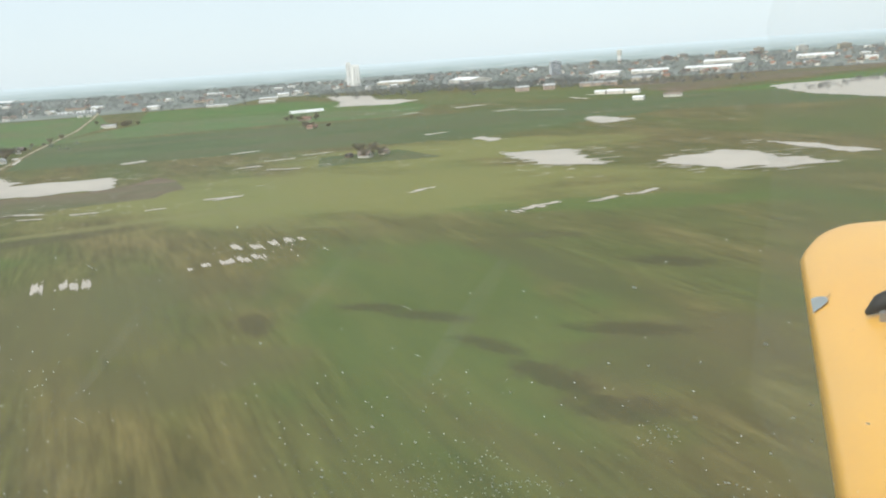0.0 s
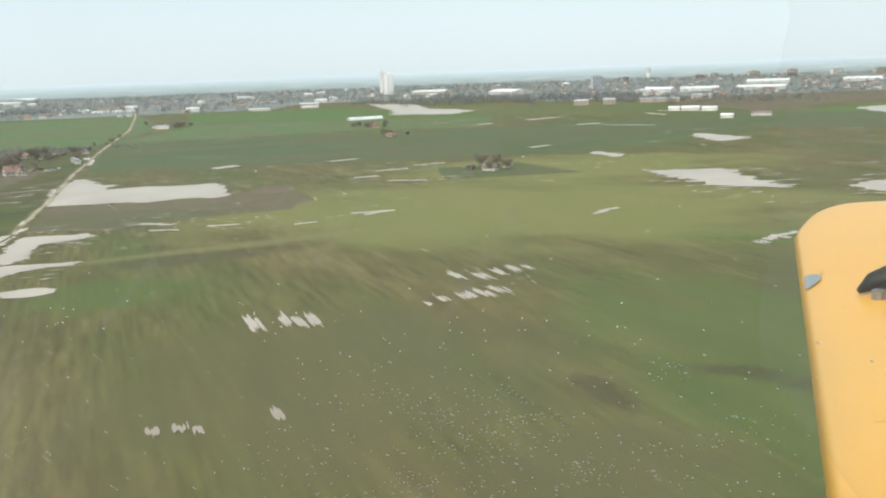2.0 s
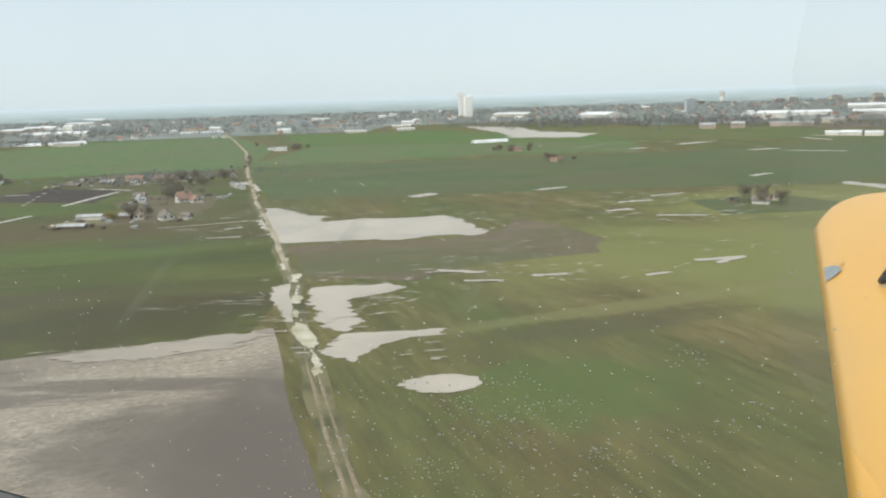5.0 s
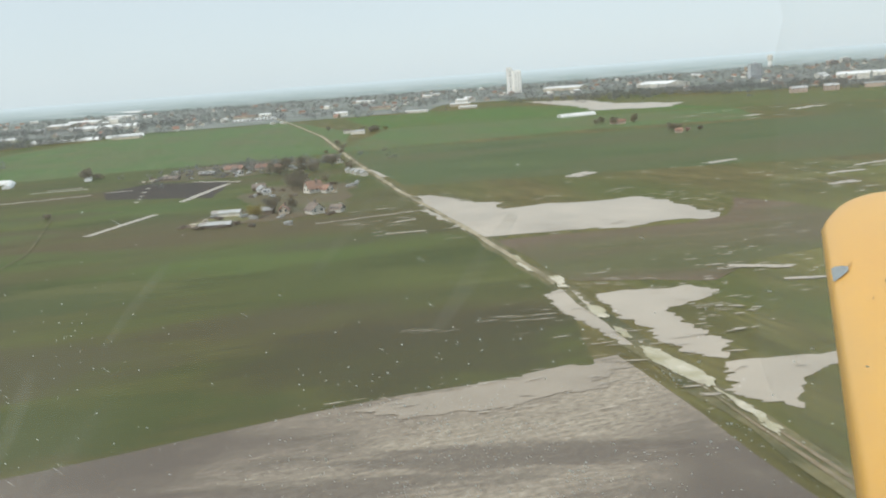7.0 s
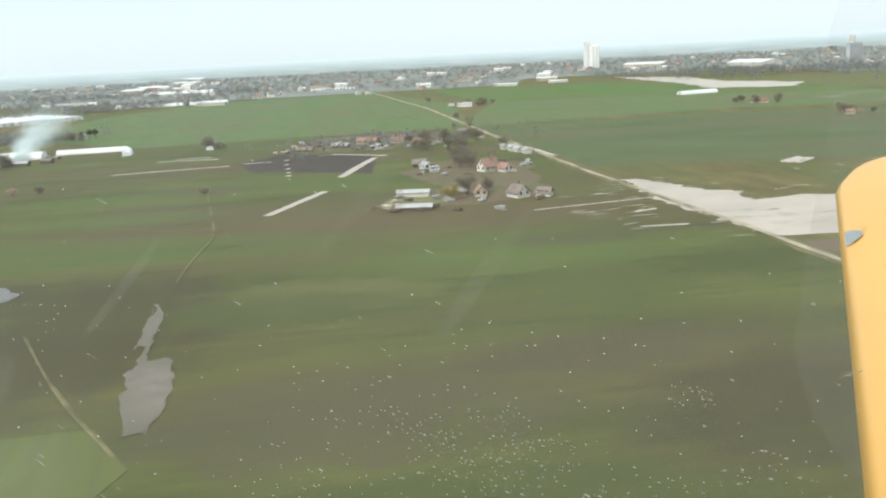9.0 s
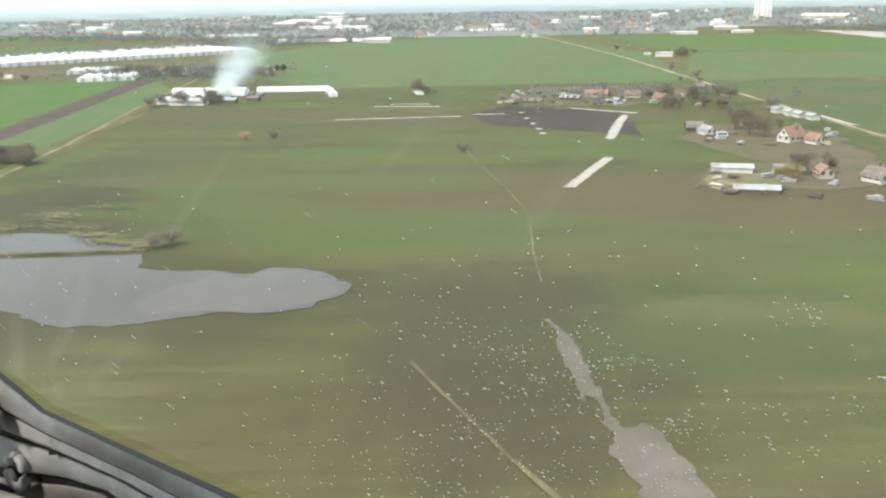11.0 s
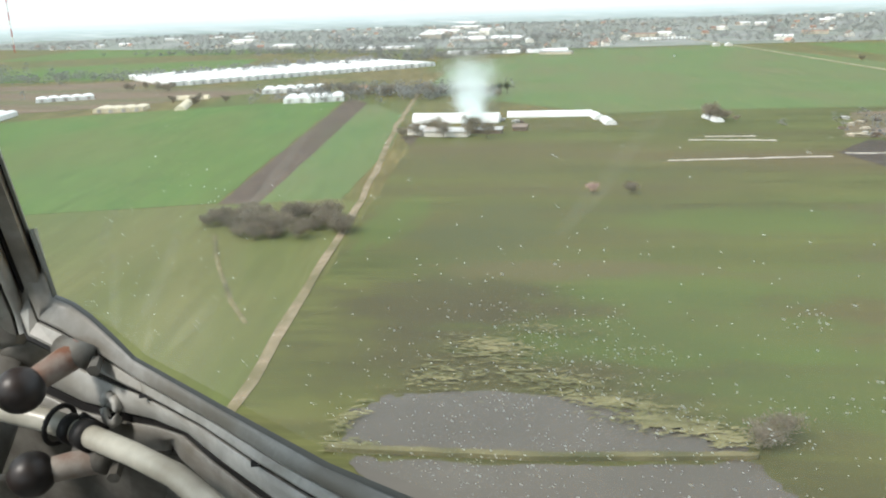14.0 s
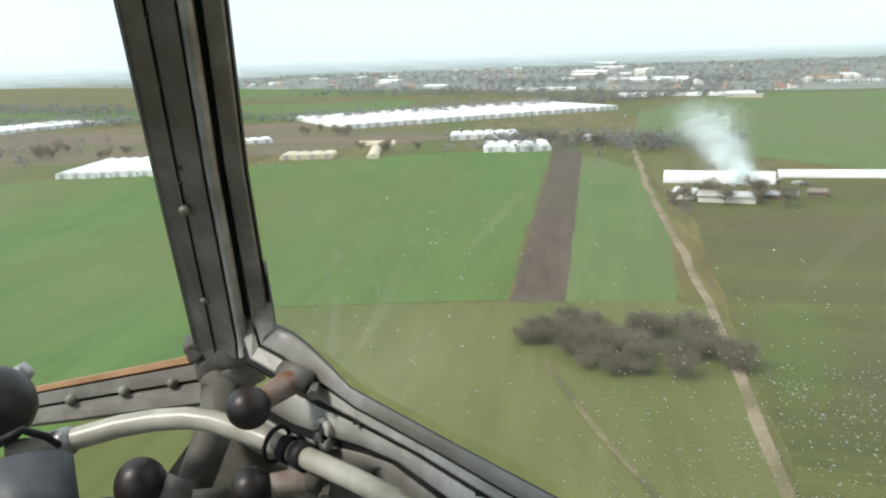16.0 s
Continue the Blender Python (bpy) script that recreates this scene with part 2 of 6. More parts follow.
# town ground, greyed and lightened in place of haze over the distance
TOWNLAND = mat("hazed_gardens_and_streets", (0.205, 0.215, 0.195), (0.295, 0.298, 0.282), 0.03, c3=(0.172, 0.198, 0.155), scale3=0.012)
PLASTER = mat("white_plaster", (0.70, 0.67, 0.60), (0.80, 0.78, 0.72), 0.6, c3=(0.6, 0.56, 0.49), scale3=0.2, rand=0.12)
CREAM = mat("cream_plaster", (0.52, 0.46, 0.36), (0.62, 0.56, 0.45), 0.6, c3=(0.45, 0.40, 0.32), scale3=0.2, rand=0.15)
TILE = mat("weathered_red_tile", (0.29, 0.165, 0.120), (0.39, 0.24, 0.175), 0.9, c3=(0.24, 0.175, 0.145), scale3=0.25, bump=0.4, rand=0.25)
OLDTILE = mat("grey_brown_tile", (0.20, 0.155, 0.13), (0.29, 0.24, 0.20), 0.9, c3=(0.16, 0.14, 0.12), scale3=0.25, bump=0.4, rand=0.25)
TIN = mat("grey_tin_roof", (0.45, 0.45, 0.44), (0.58, 0.58, 0.57), 0.6, 0.45, c3=(0.35, 0.31, 0.27), scale3=0.2, metal=0.3, rand=0.15)
WHITEROOF = mat("white_sheet_roof", (0.78, 0.78, 0.76), (0.86, 0.86, 0.85), 0.2, 0.5, c3=(0.68, 0.67, 0.65), scale3=0.04, rand=0.08)
PLASTIC = mat("greenhouse_film", (0.80, 0.81, 0.80), (0.90, 0.90, 0.89), 0.3, 0.35, c3=(0.72, 0.72, 0.69), scale3=0.06, spec=0.5, rand=0.08)
STRAWFILM = mat("yellowed_film", (0.62, 0.55, 0.38), (0.72, 0.65, 0.48), 0.4, 0.5, c3=(0.52, 0.46, 0.33), scale3=0.1)
CONCRETE = mat("pale_concrete", (0.78, 0.77, 0.73), (0.86, 0.85, 0.82), 0.1, c3=(0.70, 0.69, 0.65), scale3=0.03)
GREYCON = mat("grey_concrete_panel", (0.50, 0.52, 0.53), (0.58, 0.60, 0.61), 0.2, c3=(0.44, 0.46, 0.47), scale3=0.06)
PINKCON = mat("pinkish_render", (0.46, 0.37, 0.31), (0.55, 0.45, 0.38), 0.2, rand=0.12)
GLASS = mat("dark_window_glass", (0.05, 0.06, 0.07), (0.09, 0.10, 0.11), 0.5, 0.15, spec=0.5)
RED = mat("red_paint", (0.45, 0.09, 0.06), (0.52, 0.12, 0.08), 0.4)
WOOD = mat("weathered_boards", (0.14, 0.11, 0.085), (0.22, 0.18, 0.14), 1.2, c3=(0.17, 0.12, 0.09), scale3=0.3, bump=0.3, rand=0.25)
SMOKE = mat("white_smoke", (0.80, 0.90, 0.90), (0.88, 0.95, 0.95), 0.15, 1.0, spec=0.0)
YELLOW = mat("yellow_wing_paint", (0.80, 0.405, 0.052), (0.84, 0.445, 0.066), 1.5, 0.38, c3=(0.76, 0.42, 0.08), scale3=0.6, spec=0.5)
GREYPAINT = mat("grey_cockpit_paint", (0.205, 0.196, 0.176), (0.290, 0.279, 0.254), 40, 0.42, c3=(0.155, 0.140, 0.118), scale3=16, spec=0.45, bump=0.06, lo=0.42, hi=0.6)
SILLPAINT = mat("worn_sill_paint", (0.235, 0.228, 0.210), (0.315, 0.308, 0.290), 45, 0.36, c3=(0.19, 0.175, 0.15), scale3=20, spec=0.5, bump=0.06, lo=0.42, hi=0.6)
PALEPAINT = mat("pale_worn_paint", (0.37, 0.365, 0.345), (0.48, 0.475, 0.45), 45, 0.34, c3=(0.26, 0.245, 0.215), scale3=22, spec=0.5, bump=0.05, lo=0.42, hi=0.6)
GRIME = mat("grimy_grey_paint", (0.11, 0.103, 0.09), (0.18, 0.17, 0.152), 30, 0.55, c3=(0.06, 0.053, 0.043), scale3=22, bump=0.12)
CHIPPED = mat("chipped_rusty_paint", (0.24, 0.20, 0.17), (0.33, 0.30, 0.27), 60, 0.6, c3=(0.17, 0.075, 0.045), scale3=45)
RUBBER = mat("black_rubber", (0.012, 0.011, 0.011), (0.022, 0.02, 0.02), 12, 0.55)
BAKELITE = mat("black_bakelite", (0.012, 0.011, 0.011), (0.020, 0.018, 0.018), 40, 0.4, c3=(0.032, 0.022, 0.019), scale3=30, spec=0.4, bump=0.03)
TUBEMAT = mat("cream_metal_tube", (0.38, 0.365, 0.31), (0.52, 0.50, 0.43), 30, 0.34, c3=(0.25, 0.225, 0.175), scale3=18, spec=0.5)
RAWWOOD = mat("bare_orange_wood", (0.22, 0.12, 0.055), (0.36, 0.21, 0.10), 40, 0.7)
STEEL = mat("dull_steel", (0.35, 0.34, 0.33), (0.46, 0.45, 0.44), 25, 0.4, metal=0.7)
BLUEMETAL = mat("blue_grey_metal", (0.05, 0.058, 0.066), (0.085, 0.095, 0.105), 20, 0.5, c3=(0.14, 0.15, 0.155), scale3=34, spec=0.3)
LENS = mat("grey_light_lens", (0.20, 0.22, 0.215), (0.26, 0.28, 0.27), 6, 0.2, spec=0.5)
PANE = film("dusty_plastic_pane", (0.86, 0.87, 0.84), 0.115, 5.0, 0.055)
PANE2 = film("second_dusty_pane", (0.86, 0.87, 0.84), 0.09, 5.0, 0.05)
SPECK = film("pale_dirt_specks", (0.92, 0.92, 0.88), 0.95, 40.0, 0.7)
SMEAR = film("dried_smear", (0.86, 0.85, 0.75), 0.13, 22.0, 0.02)


def soil_patch(m, cx, cy, rx, ry, turn, colour, amount=0.85):
    """A broad soft patch of other growth or wetness on a ground material."""
    n, l = m.node_tree.nodes, m.node_tree.links
    b = n["Principled BSDF"]
    before = b.inputs["Base Color"].links[0].from_socket
    tc, mp, no = n.new("ShaderNodeTexCoord"), n.new("ShaderNodeMapping"), n.new("ShaderNodeTexNoise")
    mp.vector_type = 'TEXTURE'
    mp.inputs["Location"].default_value = (cx, cy, 0)
    mp.inputs["Rotation"].default_value = (0, 0, radians(turn))
    mp.inputs["Scale"].default_value = (rx, ry, 1000)
    l.new(tc.outputs["Object"], mp.inputs[0])
    no.inputs["Scale"].default_value, no.inputs["Detail"].default_value = 2.6, 6
    l.new(mp.outputs[0], no.inputs["Vector"])
    size, ra, mu, mx = n.new("ShaderNodeVectorMath"), n.new("ShaderNodeMapRange"), n.new("ShaderNodeMath"), n.new("ShaderNodeMixRGB")
    size.operation = 'LENGTH'
    l.new(mp.outputs[0], size.inputs[0])
    mu.operation = 'MULTIPLY_ADD'
    mu.inputs[1].default_value = 1.6
    l.new(no.outputs[0], mu.inputs[0])
    l.new(size.outputs["Value"], mu.inputs[2])
    ra.interpolation_type = 'SMOOTHSTEP'
    ra.inputs[1].default_value, ra.inputs[2].default_value, ra.inputs[3].default_value, ra.inputs[4].default_value = 1.25, 1.95, amount, 0.0
    l.new(mu.outputs[0], ra.inputs[0])
    mx.inputs[2].default_value = (*colour, 1)
    l.new(ra.outputs[0], mx.inputs[0])
    l.new(before, mx.inputs[1])
    l.new(mx.outputs[0], b.inputs["Base Color"])


WET, LUSH, DRY = (0.058, 0.050, 0.022), (0.080, 0.126, 0.025), (0.196, 0.196, 0.060)
for cx, cy, rx, ry, turn, colour in ((-165.2, 244.2, 44, 24, 14, WET), (-393.2, 328.7, 40, 26, -10, WET), (-352.9, 285.9, 62, 24, 8, WET), (-289.2, 279.2, 26, 44, 10, WET), (-326.0, 337.5, 70, 20, 10, LUSH), (-327.6, 393.2, 30, 16, -5, (0.098, 0.082, 0.038)),
                                     (-239.2, 239.0, 34, 18, 5, (0.092, 0.080, 0.040)), (-253.3, 296.1, 26, 14, 8, (0.122, 0.120, 0.042)), (-424.8, 392.5, 14, 40, 12, (0.080, 0.086, 0.030)), (-301.7, 443.8, 60, 20, 5, LUSH), (-210.5, 332.0, 50, 22, 12, LUSH), (-417, 349, 26, 16, 14, WET), (-402, 372, 30, 8, 14, (0.112, 0.094, 0.042)), (-430, 390, 16, 12, 10, (0.072, 0.078, 0.028)), (-452, 400, 8, 30, 10, LUSH), (-338, 384, 40, 9, 15, (0.114, 0.092, 0.042)), (-334, 434, 30, 14, 12, (0.100, 0.086, 0.038)), (-375, 345, 40, 12, 16, LUSH), (-200, 264, 30, 10, 15, (0.084, 0.070, 0.034)), (-198, 343, 26, 8, 14, (0.080, 0.076, 0.032)), (-215.1, 215.0, 34, 14, 10, (0.062, 0.078, 0.021)), (-258.1, 286.9, 30, 12, 8, (0.066, 0.080, 0.024)), (-381.1, 364.0, 26, 12, 12, LUSH), (-338.6, 382.3, 36, 13, 12, LUSH), (-368.4, 420.4, 40, 14, 12, LUSH)):
    soil_patch(DAMP, cx, cy, rx, ry, turn, colour, 0.5 if colour == LUSH else 0.75)
for cx, cy, rx, ry, turn, colour in ((26.0, 293.0, 150, 70, -12, DRY), (67.8, 406.2, 110, 60, 5, DRY), (-77.6, 194.3, 22, 18, 10, LUSH), (56, 132, 40, 70, 20, LUSH), (-22, 138, 46, 40, 20, (0.118, 0.108, 0.044)), (96, 96, 30, 16, 20, (0.098, 0.086, 0.036)), (14, 100, 22, 14, 20, (0.112, 0.102, 0.042)), (84, 150, 9, 40, 24, (0.080, 0.082, 0.030)), (-39.0, 253.6, 95, 4.5, 23, (0.19, 0.18, 0.068)), (-63.7, 231.3, 34, 7, 20, (0.080, 0.074, 0.031)), (54, 122.5, 12, 3.2, 150, WET), (72, 88, 4, 11, 34, WET), (64, 104, 3, 9, 40, WET), (88, 107, 13, 4, 160, WET), (79, 75, 9, 5, 150, WET), (21, 125, 4, 9, 20, WET), (84, 187, 16, 5, 165, (0.080, 0.074, 0.031)), (108, 150, 12, 5, 150, WET), (43, 131, 9, 3, 160, WET), (118, 225, 60, 14, 170, LUSH)):
    soil_patch(MEADOW, cx, cy, rx, ry, turn, colour, 0.85 if colour == DRY else 0.65)
for cx, cy, rx, ry, turn in ((-207.8, 200.1, 40, 14, 8), (-150.5, 200.2, 30, 4, 0), (-112.6, 161.3, 34, 22, -65), (-176.2, 192.6, 30, 4, 4), (-118, 176, 12, 34, 22), (-136, 178, 24, 16, 20), (-200.4, 203.5, 14, 8, 25), (-122.6, 169.7, 14, 20, 20)):
    soil_patch(PLOUGH, cx, cy, rx, ry, turn, (0.135, 0.110, 0.090), 0.75)


# ---- building helpers ----
def mesh_from(name, bm, material):
    me = bpy.data.meshes.new(name)
    bm.to_mesh(me)
    bm.free()
    me.materials.append(material)
    return me


def part(name, bm, material, parent=None, label="", smooth=False):
    me = mesh_from(name, bm, material)
    if smooth:
        me.polygons.foreach_set("use_smooth", [True] * len(me.polygons))
    ob = new(name, me)
    ob.parent = parent
    if label:
        ob["label"] = label
    return ob


def thing(name, m, label, category, group=""):
    e = new(name)
    e.empty_display_size = 0.5
    e.matrix_world = m
    return tagged(e, label, category, group)


def box(bm, x0, y0, z0, x1, y1, z1):
    v = [bm.verts.new(p) for p in ((x0, y0, z0), (x1, y0, z0), (x1, y1, z0), (x0, y1, z0), (x0, y0, z1), (x1, y0, z1), (x1, y1, z1), (x0, y1, z1))]
    for q in ((3, 2, 1, 0), (4, 5, 6, 7), (0, 1, 5, 4), (1, 2, 6, 5), (2, 3, 7, 6), (3, 0, 4, 7)):
        bm.faces.new([v[i] for i in q])
    return bm


def boxed(*a):
    return box(bmesh.new(), *a)


def tube(bm, pts, radii, sides=8, caps=True):
    """A round bar along the points."""
    rings = []
    for i, p in enumerate(pts):
        p = Vector(p)
        d = (Vector(pts[min(i + 1, len(pts) - 1)]) - Vector(pts[max(i - 1, 0)])).normalized()
        u = d.cross(Vector((0.31, 0.2, 0.93))).normalized()
        w = d.cross(u)
        r = radii[i] if isinstance(radii, (list, tuple)) else radii
        rings.append([bm.verts.new(p + (u * math.cos(k * math.tau / sides) + w * math.sin(k * math.tau / sides)) * r) for k in range(sides)])
    for a, b in zip(rings, rings[1:]):
        for k in range(sides):
            bm.faces.new((a[k], a[(k + 1) % sides], b[(k + 1) % sides], b[k]))
    if caps:
        bm.faces.new(rings[0][::-1])
        bm.faces.new(rings[-1])
    return bm


def ball(bm, c, r, squash=(1, 1, 1), seg=20):
    g = bmesh.ops.create_uvsphere(bm, u_segments=seg, v_segments=seg // 2 + 2, radius=r)
    for v in g["verts"]:
        v.co = Vector((v.co.x * squash[0], v.co.y * squash[1], v.co.z * squash[2])) + Vector(c)
    return bm


def ragged(corners, step, rough, seed, along=0.0, stretch=1.0):
    """The outline through the corners, broken up by noise; along: degrees in which it frays."""
    out, ca, sa = [], math.cos(radians(along)), math.sin(radians(along))
    for i, a in enumerate(corners):
        b = corners[(i + 1) % len(corners)]
        n = max(1, int(math.dist(a, b) / step))
        for k in range(n):
            s = k / n
            x, y = a[0] + (b[0] - a[0]) * s, a[1] + (b[1] - a[1]) * s
            q = Vector((x, y, 0)) / (rough * 2.2 + 1e-6) + Vector((0, 0, seed * 7.3))
            d1 = (0.6 * noise.noise(q) + 0.8 * noise.noise(q * 2.9) + 0.6 * noise.noise(q * 6.7)) * rough * stretch
            d2 = (0.6 * noise.noise(q + Vector((31, 0, 0))) + 0.5 * noise.noise(q * 2.7 + Vector((9, 4, 0)))) * rough
            out.append((x + d1 * ca - d2 * sa, y + d1 * sa + d2 * ca))
    return out


def sheet(name, outline, material, z):
    """A flat sheet of ground with a short skirt."""
    bm = bmesh.new()
    top = [bm.verts.new((x, y, z)) for x, y in outline]
    low = [bm.verts.new((x, y, -0.3)) for x, y in outline]
    f = bm.faces.new(top)
    if f.normal.z < 0 or f.calc_area() == 0:
        f.normal_update()
    for i in range(len(top)):
        j = (i + 1) % len(top)
        bm.faces.new((top[i], low[i], low[j], top[j]))
    bmesh.ops.recalc_face_normals(bm, faces=bm.faces)
    f.normal_update()
    if f.normal.z < 0:
        bmesh.ops.reverse_faces(bm, faces=bm.faces)
    bmesh.ops.triangulate(bm, faces=[f])
    return part(name, bm, material)


LEVEL = [0.0]


def field(name, corners, material, label, step=12, rough=1.2, up=0.02, category="field", along=0.0, stretch=1.0):
    LEVEL[0] += 0.003
    ob = sheet(name, ragged(corners, step, rough, len(bpy.data.meshes), along, stretch), material, up + LEVEL[0])
    return tagged(ob, label, category, kind="structure")


def ribbon(name, pts, widths, material, label, z, seed=0, wobble=0.5):
    """A track along the points."""
    dense = []
    for a, b in zip(pts, pts[1:]):
        n = max(2, int(math.dist(a, b) / 6))
        dense += [(a[0] + (b[0] - a[0]) * k / n, a[1] + (b[1] - a[1]) * k / n) for k in range(n)]
    dense.append(pts[-1])
    bm, prev = bmesh.new(), None
    for i, p in enumerate(dense):
        q, r = dense[min(i + 1, len(dense) - 1)], dense[max(i - 1, 0)]
        d = Vector((q[0] - r[0], q[1] - r[1])).normalized()
        w = widths[0] + (widths[1] - widths[0]) * i / len(dense)
        s = [noise.noise((p[0] * 0.06, p[1] * 0.06, seed + k * 9)) * wobble for k in range(3)]
        l = bm.verts.new((p[0] - d.y * (w / 2 + s[0]) + s[2], p[1] + d.x * (w / 2 + s[0]), z))
        c = bm.verts.new((p[0] + s[2], p[1], z + 0.06))
        e = bm.verts.new((p[0] + d.y * (w / 2 + s[1]) + s[2], p[1] - d.x * (w / 2 + s[1]), z))
        if prev:
            bm.faces.new((prev[0], l, c, prev[1])), bm.faces.new((prev[1], c, e, prev[2]))
        prev = (l, c, e)
    bmesh.ops.recalc_face_normals(bm, faces=bm.faces)
    return tagged(part(name, bm, material), label, "road", kind="structure")


# ---- ground, one sheet out to the horizon, rising a little at the far rim ----
CX, CY = -180, 120
bm, rings = bmesh.new(), []
for r in (0, 120, 240, 400, 640, 960, 1360, 1840, 2400, 2900, 3150, 3400, 3620):
    row = []
    for k in range(72 if r else 1):
        t = k * math.tau / 72
        z = 0 if r < 3000 else (r - 2900) / 720 * 46 + noise.noise((math.cos(t) * 5, math.sin(t) * 5, r * 0.001)) * 3
        row.append(bm.verts.new((CX + r * math.cos(t), CY + r * math.sin(t), z)))
    if rings:
        for k in range(72):
            if len(rings[-1]) == 1:
                bm.faces.new((rings[-1][0], row[k], row[(k + 1) % 72]))
            else:
                bm.faces.new((rings[-1][k], row[k], row[(k + 1) % 72], rings[-1][(k + 1) % 72]))
    rings.append(row)
tagged(part("ground", bm, MEADOW), "flat olive green spring meadow in early spring", "ground", kind="structure")

# far plain, with the haze painted into its colour, paler with the distance
FARLAND = mat("far_plain_painted_haze", (0.270, 0.310, 0.300), (0.400, 0.440, 0.430), 0.009, 1.0, c3=(0.250, 0.305, 0.275), scale3=0.02, stretch=(0.5, 1, 1), spec=0.0)
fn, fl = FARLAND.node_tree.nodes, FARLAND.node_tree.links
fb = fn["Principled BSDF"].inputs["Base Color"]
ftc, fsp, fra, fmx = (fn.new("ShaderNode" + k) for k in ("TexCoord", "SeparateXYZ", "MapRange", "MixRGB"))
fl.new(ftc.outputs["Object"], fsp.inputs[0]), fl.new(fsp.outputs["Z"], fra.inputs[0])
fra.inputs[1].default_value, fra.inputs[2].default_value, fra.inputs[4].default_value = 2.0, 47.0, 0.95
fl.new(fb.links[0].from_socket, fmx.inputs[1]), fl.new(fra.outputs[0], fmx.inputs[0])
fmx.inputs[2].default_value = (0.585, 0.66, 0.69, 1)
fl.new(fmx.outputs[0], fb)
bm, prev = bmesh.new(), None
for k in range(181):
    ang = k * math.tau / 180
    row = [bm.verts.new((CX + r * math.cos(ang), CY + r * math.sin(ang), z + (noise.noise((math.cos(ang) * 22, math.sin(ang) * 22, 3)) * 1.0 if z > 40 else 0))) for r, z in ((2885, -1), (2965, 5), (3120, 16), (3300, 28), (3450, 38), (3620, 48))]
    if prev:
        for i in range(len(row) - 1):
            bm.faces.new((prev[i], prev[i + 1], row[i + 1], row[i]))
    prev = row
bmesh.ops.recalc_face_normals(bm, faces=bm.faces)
tagged(part("backdrop", bm, FARLAND), "grey-green far plain with blue haze painted in", "distance", kind="structure")

# ---- fields ----
field("field", [(-252.6, 667.8), (-189.1, 465.0), (87.2, 470.8), (235.8, 586.0), (438.0, 533.0), (523.0, 634.0), (299.2, 779.0), (59.0, 706.9)], DARKGREEN, "dark green winter crop field", up=0.03)
field("field", [(-257.7, 706.3), (-252.6, 672.1), (-78.3, 726.0), (42.8, 721.5), (65.2, 866.2), (-29.8, 880.3), (-146.1, 922.3), (-250.2, 913.5)], BRIGHT, "bright green young wheat field")
field("field", [(-261.1, 921.9), (-146.0, 930.4), (-30.8, 888.3), (65.2, 875.2), (47.9, 1013.5), (-48.8, 1123.5), (-117.7, 1233.1), (-349.6, 1240.7)], GREEN, "green crop field with brownish streaks")
field("field", [(299.2, 783.0), (540.0, 646.0), (720.0, 720.0), (690.5, 1037.4), (380.2, 807.3)], GREEN, "green field beside the far lake")
field("field", [(-285.4, 905.4), (-252.6, 676.4), (-278.3, 657.5), (-425.9, 600.8), (-573.3, 698.7), (-643.7, 943.0), (-614.7, 1128.8), (-475.8, 1373.7)], BRIGHT, "broad bright green young crop field", up=0.03)
field("field", [(-138.1, 284.8), (-155.0, 340.3), (-177.0, 406.2), (-191.3, 449.0), (-237.2, 612.9), (-286.6, 655.8), (-404.2, 628.2), (-483.0, 590.7), (-500.8, 526.9), (-469.6, 426.8), (-447.5, 360.6), (-436.7, 318.2), (-428.0, 250.0), (-400, 90), (-300, 60), (-215.0, 200.0), (-166.5, 221.3), (-136.7, 229.5)], DAMP, "damp green meadow with brownish streaks", up=0.03)
field("field", [(-472.6, 559.7), (-508.5, 526.6), (-496.4, 508.6), (-423.1, 539.1), (-382.2, 596.7), (-433.6, 581.0)], DARKSOIL, "brown vegetable beds below the greenhouses", rough=2, step=4)
field("field", [(-152, 332.6), (-131, 335), (-98, 340), (-83, 348), (-73, 378), (-60, 365), (-52, 332.5), (-54, 308), (-77, 300), (-93, 291), (-106, 277), (-120, 278), (-133, 283)], BROWN, "bare wet brown field next to the flooded strip", rough=4)
field("field", [(-218, 204), (-182, 216), (-166, 223), (-133, 233.6), (-122.6, 198), (-115.4, 174), (-108.6, 152.5), (-104.6, 141), (-86, 90), (-152, 48), (-208, 88)], PLOUGH, "ploughed grey-brown field with crumbly furrows")
field("field", [(-348.0, 517.9), (-338.1, 546.7), (-288.6, 533.5), (-276.4, 468.8), (-333.9, 487.3)], BURNT, "dark burnt soil patch beside the farm yard", rough=3)
field("field", [(0.5, 419.5), (41.9, 434.2), (65.5, 384.6), (4.0, 375.7)], DARKGREEN, "darker green garden plot around a farmstead")
field("field", [(-496.5, 406.1), (-581.0, 626.0), (-573.8, 637.1), (-536.5, 592.8), (-501.1, 502.3), (-475.1, 414.7)], BRIGHT, "bright green crop strip between soil and track")
field("field", [(-506.8, 404.8), (-495.6, 407.1), (-581.7, 644.1), (-605.8, 668.1)], DARKSOIL, "narrow dark ploughed strip field", rough=0.6)
field("field", [(-507.8, 404.8), (-606.7, 665.9), (-707.2, 580.7), (-780.3, 492.9), (-900.0, 300.0), (-700.0, 190.0), (-535.0, 210.0), (-537.5, 339.8), (-551.0, 381.1)], GREEN, "wide green crop field beside the ploughed strip", up=0.03)
field("field", [(-811.7, 819.3), (-1097.9, 652.6), (-864.7, 508.6), (-737.9, 600.4), (-667.5, 732.7), (-826.4, 727.6)], BROWN, "brown garden land between greenhouses", rough=6)
